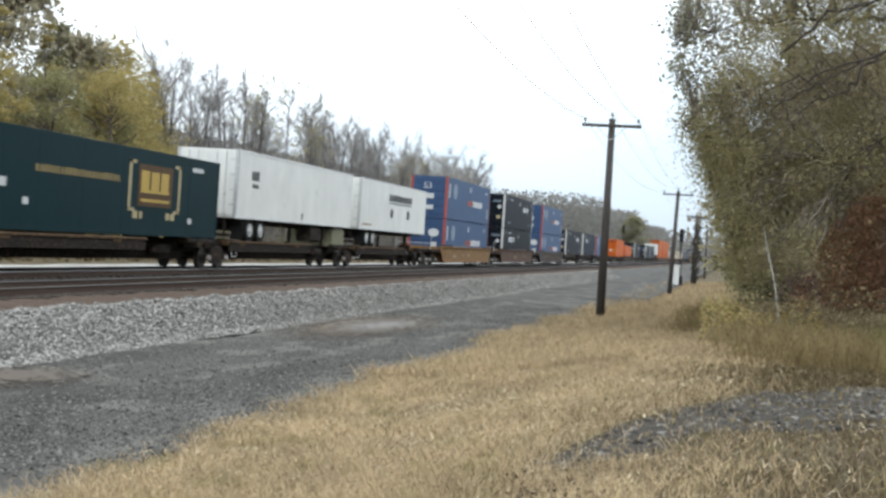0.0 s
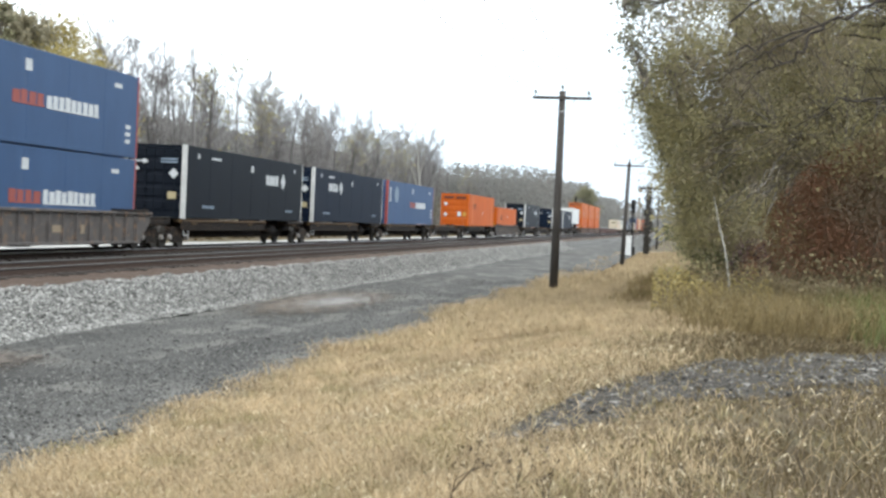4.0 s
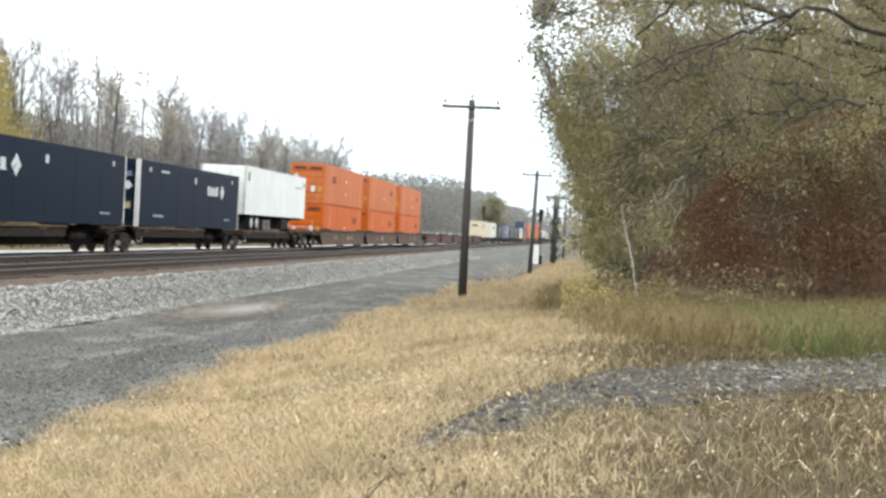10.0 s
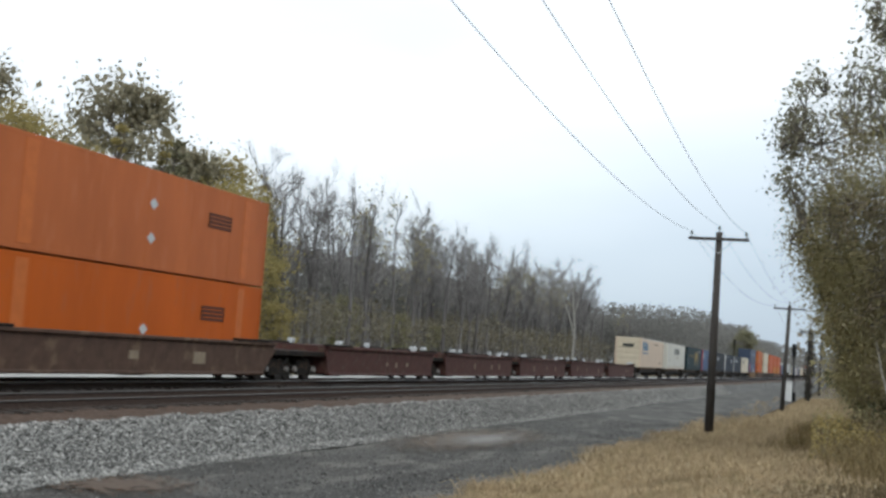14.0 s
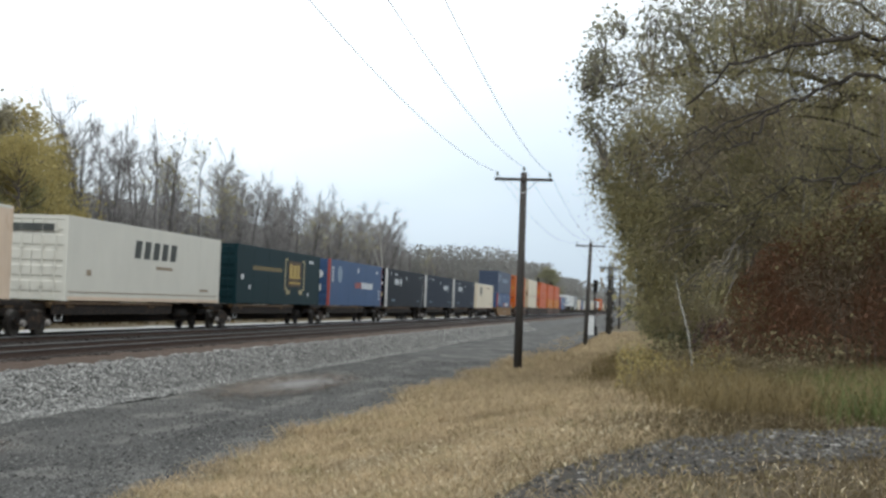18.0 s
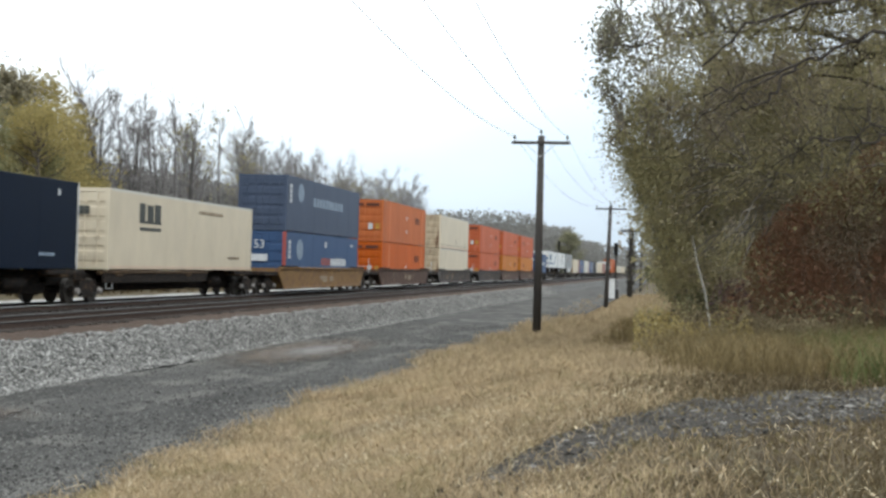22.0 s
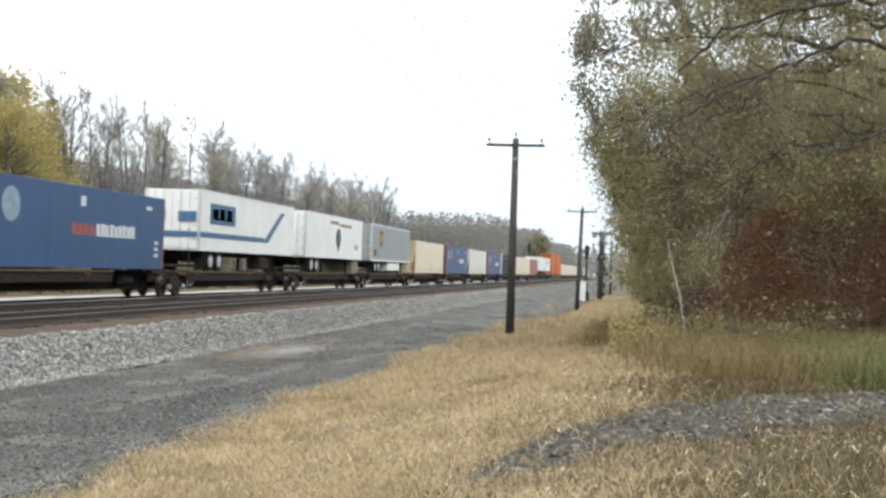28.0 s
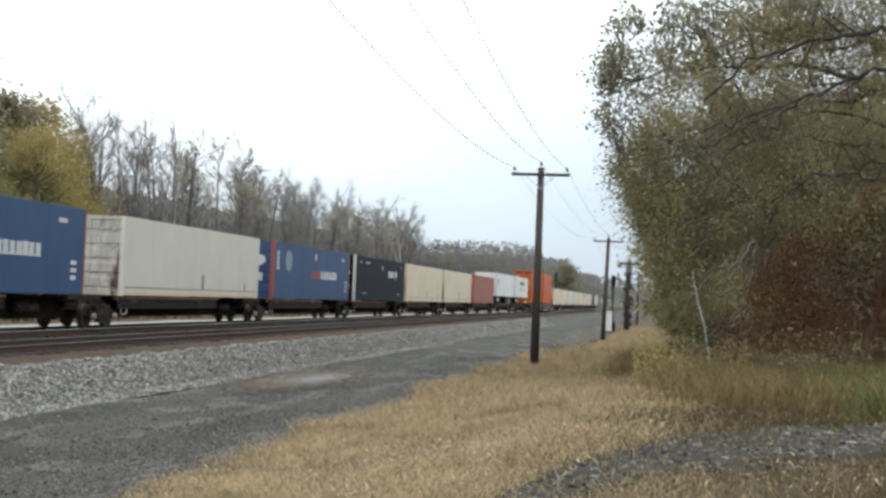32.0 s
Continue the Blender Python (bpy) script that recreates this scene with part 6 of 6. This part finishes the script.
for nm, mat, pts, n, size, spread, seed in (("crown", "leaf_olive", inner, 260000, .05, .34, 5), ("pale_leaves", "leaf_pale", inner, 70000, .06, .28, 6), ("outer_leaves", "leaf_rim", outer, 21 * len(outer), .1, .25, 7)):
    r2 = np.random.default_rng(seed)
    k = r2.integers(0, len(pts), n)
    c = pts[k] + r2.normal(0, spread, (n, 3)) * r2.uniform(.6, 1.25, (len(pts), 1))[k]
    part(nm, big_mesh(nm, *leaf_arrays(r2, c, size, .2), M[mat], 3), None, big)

# bushy trees in a row along the verge beyond it
bush = [leafy_tree(111 + k, h, rad, leaf, n, .22, "verge_tree", label, 0.03, group="bushy trees on the near verge") for k, (h, rad, leaf, n, label) in enumerate((
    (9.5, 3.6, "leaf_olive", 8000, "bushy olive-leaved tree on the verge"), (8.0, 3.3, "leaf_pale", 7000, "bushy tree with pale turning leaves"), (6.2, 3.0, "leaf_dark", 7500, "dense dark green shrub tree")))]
plant(bush[0], [(3.5, 50, 1.1), (8.8, 47, 1.15), (4.0, 71, 1.05), (12.5, 52, 1.3), (3.6, 104, 1.0)], PR)
plant(bush[1], [(3.0, 59, 1.05), (9.0, 60, 1.4), (3.8, 86, 1.1), (4.2, 128, 1.2), (6.5, 66, 1.5)], PR)
plant(bush[2], [(2.6, 49.5, .85), (3.4, 64, .9), (6.3, 44.5, .85), (2.6, 78, .9), (2.9, 96, .9), (3.2, 150, 1.2)], PR)
thicket("verge_brush", 40000, 2.0, 17, 43, 52, lambda x, y: 6.5 + 1.5 * wave(x, y, .5, 41) + .25 * x, .15, "leaf_wood", "tangled grey-brown brush under the verge trees", 75, twigs=900)
thicket("sumac_brush", 130000, 1.6, 10.5, 35.0, 40.5, lambda x, y: np.clip(5.3 * np.sqrt(np.clip(1 - ((x - 7.2) / 5.8) ** 2, .004, 1)) + .6 * wave(x, y, 1.3, 42), .3, 9), .05, "leaf_rust", "russet sumac brush in front of the trees", 76, twigs=120)
thicket("weed_leaves", 3000, -.6, 8, 23, 38, lambda x, y: .75 + .4 * wave(x, y, 1.1, 43), .05, "leaf_weed", "withered leaves among the tall weeds", 77, floor=.15)
thicket("weed_leaves", 5000, .2, 5, 30, 41, lambda x, y: 1.3 + .5 * wave(x, y, .9, 44), .055, "leaf_weed", "leafy olive weeds below the trees", 78, floor=.15)
thicket("bramble", 15000, .5, 4.5, 34.3, 36, lambda x, y: np.clip(1.15 + .5 * wave(x, y, 1.6, 49) - .12 * x, .2, 9), .05, "leaf_bramble", "withered grey-brown brambles at the foot of the trees", 83, twigs=120)
thicket("plum_shrub", 420, 1.2, 2.2, 33.8, 34.8, lambda x, y: 2.1 - 2.0 * (x - 1.7) ** 2 + .3 * wave(x, y, 4, 47), .06, "leaf_plum", "dark plum-red shrub among the brush", 81, floor=1.0)
thicket("last_bright_leaves", 16, 2.2, 9.5, 34.5, 34.9, lambda x, y: 2.2 + .42 * x + .4 * wave(x, y, 1.3, 48), .08, "leaf_pale", "last pale leaves hanging in the russet brush", 82, floor=1.2)
thicket("golden_weeds", 2600, -.7, 2.2, 32.3, 35.6, lambda x, y: 1.05 + .45 * wave(x, y, 1.7, 50), .065, "leaf_goldweed", "tall golden leafy weeds at the foot of the trees", 84, floor=.2, twigs=120)
birch = tagged(new("slim_birch"), "slim pale birch stem leaning out of the brush", "tree")
part("trunk", big_mesh("trunk", *limb_arrays([(np.array([1.26, 33.6, -.2]), np.array([1.05, 33.6, 1.1]), .024, .02), (np.array([1.05, 33.6, 1.1]), np.array([.84, 33.6, 1.84]), .02, .016), (np.array([.84, 33.6, 1.84]), np.array([.69, 33.6, 2.54]), .016, .007)], 8), M["birch"], 4), None, birch)
thicket("pale_weed_heads", 420, -.7, 1.8, 33, 37, lambda x, y: 1.25 + .3 * wave(x, y, 2, 46), .06, "leaf_pale", "pale fluffy weed heads before the brush", 80, floor=.5)


# ---- grass, weeds, rubble ----
M["stalk"] = material("dark_dead_stalks", (0.06, 0.045, 0.035), rough=0.9, bump=0)

def blades(r, x, y, h, w, lean=.5, base=None):
    """Bent grass blades: five corners, three triangles each."""
    n = len(x)
    a, b = r.uniform(0, 6.28, n), r.uniform(0, 6.28, n)
    z = ground_z(x, y) if base is None else base
    p = np.stack([x, y, z - .02], 1)
    d = np.stack([np.cos(a), np.sin(a), np.zeros(n)], 1)
    s = np.stack([np.cos(b), np.sin(b), np.zeros(n)], 1) * (w * .5)[:, None]
    k = (lean * r.uniform(.2, 1.3, n))[:, None]
    hh = h[:, None]
    m = p + d * hh * k * .35 + np.array([[0, 0, 1]]) * hh * .62
    t = p + d * hh * k + np.array([[0, 0, 1]]) * hh * np.clip(1 - .45 * k * k, .25, 1)
    v = np.stack([p - s, p + s, m + s * .8, m - s * .8, t], 1).reshape(-1, 3)
    q = 5 * np.arange(n)[:, None]
    return v, np.concatenate([q + [[0, 1, 2]], q + [[0, 2, 3]], q + [[3, 2, 4]]]), t


def rubble_band(x, y):
    """1 inside the strip of rubble that crosses the bank, 0 outside."""
    cy = np.interp(x, [-1.9, -.9, .4, 2.2, 4.5, 9], [11.4, 13.3, 15.9, 18.3, 20.6, 24.0])
    hw = np.interp(x, [-1.9, -1.2, 0, 2, 5, 9], [.2, 1.15, 2.1, 2.55, 2.7, 3.2])
    return smooth(1.15, .75, np.abs(y - cy) / hw + .2 * wave(x, y, 2.2, 51) + .25 * wave(x, y, 6.5, 53)) * smooth(-2.0, -1.6, x)


def meadow(name, n, x0, x1, y0, y1, h, w, mat, label, seed, lean=.6, power=1.3, clump=.5, keep=None, heads=0):
    r = np.random.default_rng(seed)
    y = y0 + (y1 - y0) * r.uniform(0, 1, n) ** power
    x = r.uniform(x0, x1, n)
    ok = (x > -6.25 + .35 * wave(x * 0, y, .5, 8) + .4 * wave(x * 0, y, 1.7, 12) * smooth(60, 30, y) + .3 * r.normal(size=n)) & (r.uniform(0, 1, n) > rubble_band(x, y) * .89)
    ok &= r.uniform(0, 1, n) > .9 * smooth(1.1, .6, np.hypot((x - 1.75) / .9, (y - 7.8) / .7) + .25 * wave(x, y, 4, 57))
    ok &= r.uniform(0, 1, n) < 1 - clump * (.5 + .5 * wave(x, y, 1.7, seed))
    if keep is not None:
        ok &= r.uniform(0, 1, n) < keep(x, y)
    x, y = x[ok], y[ok]
    n = len(x)
    tall = (1 + .24 * wave(x, y, .9, seed + 1)) * (1 - .35 * np.clip(rubble_band(x, y + 1.2) + rubble_band(x, y + 2.6), 0, 1))
    v, f, t = blades(r, x, y, h * tall * r.uniform(.55, 1.25, n), w * (y / y0) ** .5 * r.uniform(.7, 1.3, n), lean)
    tagged(new(name, big_mesh(name, v, f, M[mat], 3)), label, "grass", kind="stuff")
    if heads:
        k = r.choice(n, min(heads, n), replace=False)
        lv, lf = leaf_arrays(r, t[k] + r.normal(0, .012, (len(k), 3)), .02)
        tagged(new("seed_heads", big_mesh("seed_heads", lv, lf, M["seed"], 3)), "pale seed heads on dry grass stalks", "grass", kind="stuff")


left = lambda x, y: smooth(.7, -2.4, x - .02 * y) * .97 + .03
meadow("straw_grass", 190000, -6.6, 3.5, 6.0, 26, .25, .006, "straw", "long matted straw-coloured grass on the bank", 201, 1.7, 1.35, .35, left, heads=7000)
meadow("straw_grass", 100000, -6.8, 3.0, 24, 60, .36, .012, "straw", "long straw-coloured grass beside the road", 202, 1.4, 1.4, .4, left)
meadow("straw_grass", 26000, -6.9, 1.5, 58, 170, .34, .035, "straw", "straw-coloured grass running along the road", 203, .8, 1.3, .2)
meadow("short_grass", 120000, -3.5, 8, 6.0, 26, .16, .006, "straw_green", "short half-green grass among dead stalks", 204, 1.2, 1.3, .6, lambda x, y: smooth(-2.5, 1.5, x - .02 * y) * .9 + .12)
meadow("brown_stalks", 22000, -2.5, 8, 6.0, 30, .24, .006, "stalk_tan", "thin brown dead stalks in the grass", 205, 1.0, 1.3, .5, lambda x, y: smooth(-3, 1, x), heads=2500)
meadow("tall_weeds", 80000, -.9, 8.5, 21.5, 40, .8, .009, "weed", "tall tan weeds in front of the brush", 206, 1.0, .9, .75, lambda x, y: smooth(-.6, .8, x) * smooth(21.5, 25, y), heads=1200)
meadow("green_weeds", 36000, 1.6, 10, 21, 40, .75, .011, "green_grass", "green grass tussocks below the brush", 207, 1.0, .9, .5, lambda x, y: smooth(2.4, 4.2, x))
meadow("weedy_verge", 20000, -2.6, 5, 38, 62, .6, .02, "weed", "dull green-brown weeds on the verge", 208, .7, 1.0, .4, lambda x, y: smooth(-2.4, -.4, x))
meadow("curled_grass", 30000, -6.4, 5, 6.0, 26, .17, .0145, "pale_straw", "bleached curling blades standing out of the dry grass", 209, 1.9, 1.5, .7, lambda x, y: .04 + .96 * smooth(.6, -2.2, x))
r = np.random.default_rng(88)
n = 5200
x, y = r.uniform(-3.5, 7, n), 6 + 18 * r.uniform(0, 1, n) ** 1.3
c = np.stack([x, y, ground_z(x, y) + r.uniform(.01, .12, n)], 1)[r.uniform(0, 1, n) < smooth(-3, 1, x)]
tagged(new("fallen_leaves", big_mesh("fallen_leaves", *leaf_arrays(r, c, .045), M["leaf_weed"], 3)), "curled brown fallen leaves in the short grass", "leaves", kind="stuff")

for x, y, h in ((-1.32, 7.75, .36), (-1.02, 8.4, .3), (-.72, 7.6, .26), (.9, 9.3, .3)):
    segs, tips = [], []
    grow(r, segs, tips, (0, 0, -.03), (r.normal(0, .15), 0, 1), h, .005, 2, .7, .3, (3, 4))
    w = tree_thing("dead_weed", segs, 4, M["stalk"], [("seed_fluff", leaf_arrays(r, np.array([q for q, _ in tips for _ in range(4)]) + r.normal(0, .008, (4 * len(tips), 3)), .014), M["stalk"])], "dark brittle forked weed in the dry grass", "weed", "dead weeds")
    w.location = (x, y, float(ground_z(x, y)))
    for ch in w.children:
        tagged(ch, kind="stuff")

M["rubble_stone"] = material("mixed_rubble_stone", (0.165, 0.155, 0.138), rough=0.9, dark=0.5, scale=9, island=0.9, bump=0.2)
gp = tagged(new("rubble_strip", sheet("rubble_strip", np.arange(-2.2, 9, .15), np.arange(10.5, 27, .15), lambda x, y: ground_z(x, y) - .05 + .075 * (rubble_band(x, y) > .25) + .015 * wave(x, y, 6, 52), M["rubble"])), "strip of grey rubble and dark grit across the bank", "rubble", kind="structure")
r = np.random.default_rng(77)
n = 14000
x, y = r.uniform(-2, 8.5, n), r.uniform(10.6, 26, n)
k = rubble_band(x, y) > r.uniform(.2, .8, n)
x, y = x[k], y[k]
big_n = 300
rock_meshes = []
for q in range(6):
    rr = np.random.default_rng(300 + q)
    bm = bmesh.new()
    bmesh.ops.create_icosphere(bm, subdivisions=1, radius=1)
    for vv in bm.verts:
        vv.co *= 1 + rr.uniform(-.28, .22)
        vv.co.z *= .55
    me = bpy.data.meshes.new("stone")
    bm.to_mesh(me)
    bm.free()
    me.materials.append(M["rock"])
    rock_meshes.append(me)
for q in range(big_n):
    o = new("stone", rock_meshes[q % 6])
    s = float(.029 * r.lognormal(0, .45))
    o.parent = gp
    o.matrix_basis = Matrix.Translation((x[q], y[q], float(ground_z(x[q], y[q])) + .02 + s * .2)) @ Matrix.Rotation(r.uniform(0, 6.28), 4, "Z") @ Matrix.Diagonal((s * 1.6, s, s * .8, 1))
v, f = stones(7000, 0, 1, 0, 1, lambda a, b: a * 0, .023, flat=.5, seed=8)
m = min(7000, len(x) - big_n)
off = np.stack([x[big_n:big_n + m], y[big_n:big_n + m], ground_z(x[big_n:big_n + m], y[big_n:big_n + m]) + .03], 1)
v = v.reshape(-1, 6, 3)[:m]
v = v - v.mean(1, keepdims=True) + off[:, None]
tagged(part("small_stones", big_mesh("small_stones", v.reshape(-1, 3), f[:m * 8], M["rubble_stone"], 3), None, gp, "loose small grey stones"), kind="stuff")
r = np.random.default_rng(79)
M["earth"] = material("dark_gritty_earth", (0.06, 0.05, 0.04), rough=0.95, dark=0.4, scale=9, fleck=(0.12, 0.1, 0.075), fleck_scale=22, fleck_at=0.6, bump=1.0, bump_scale=40)
earth = tagged(new("bare_earth", sheet("bare_earth", np.arange(.6, 3.0, .06), np.arange(6.8, 8.9, .06), lambda x, y: ground_z(x, y) - .05 + .065 * smooth(1.2, .7, np.hypot((x - 1.75) / .9, (y - 7.8) / .7) + .3 * wave(x, y, 4, 57)) + .014 * wave(x, y, 20, 58), M["earth"])), "bare patch of dark gritty earth in the grass", "earth", kind="structure")


def motions():
    """The train rolls towards the camera at a steady 97 km/h."""
    for ob, u, z in MOVERS:
        walk(ob, [(t, pose(TRACK_FAR, u - 427.53 * (t / 16) - 1.95 * (t / 16) ** 2, z)) for t in (0, 16, 32)])


motions()
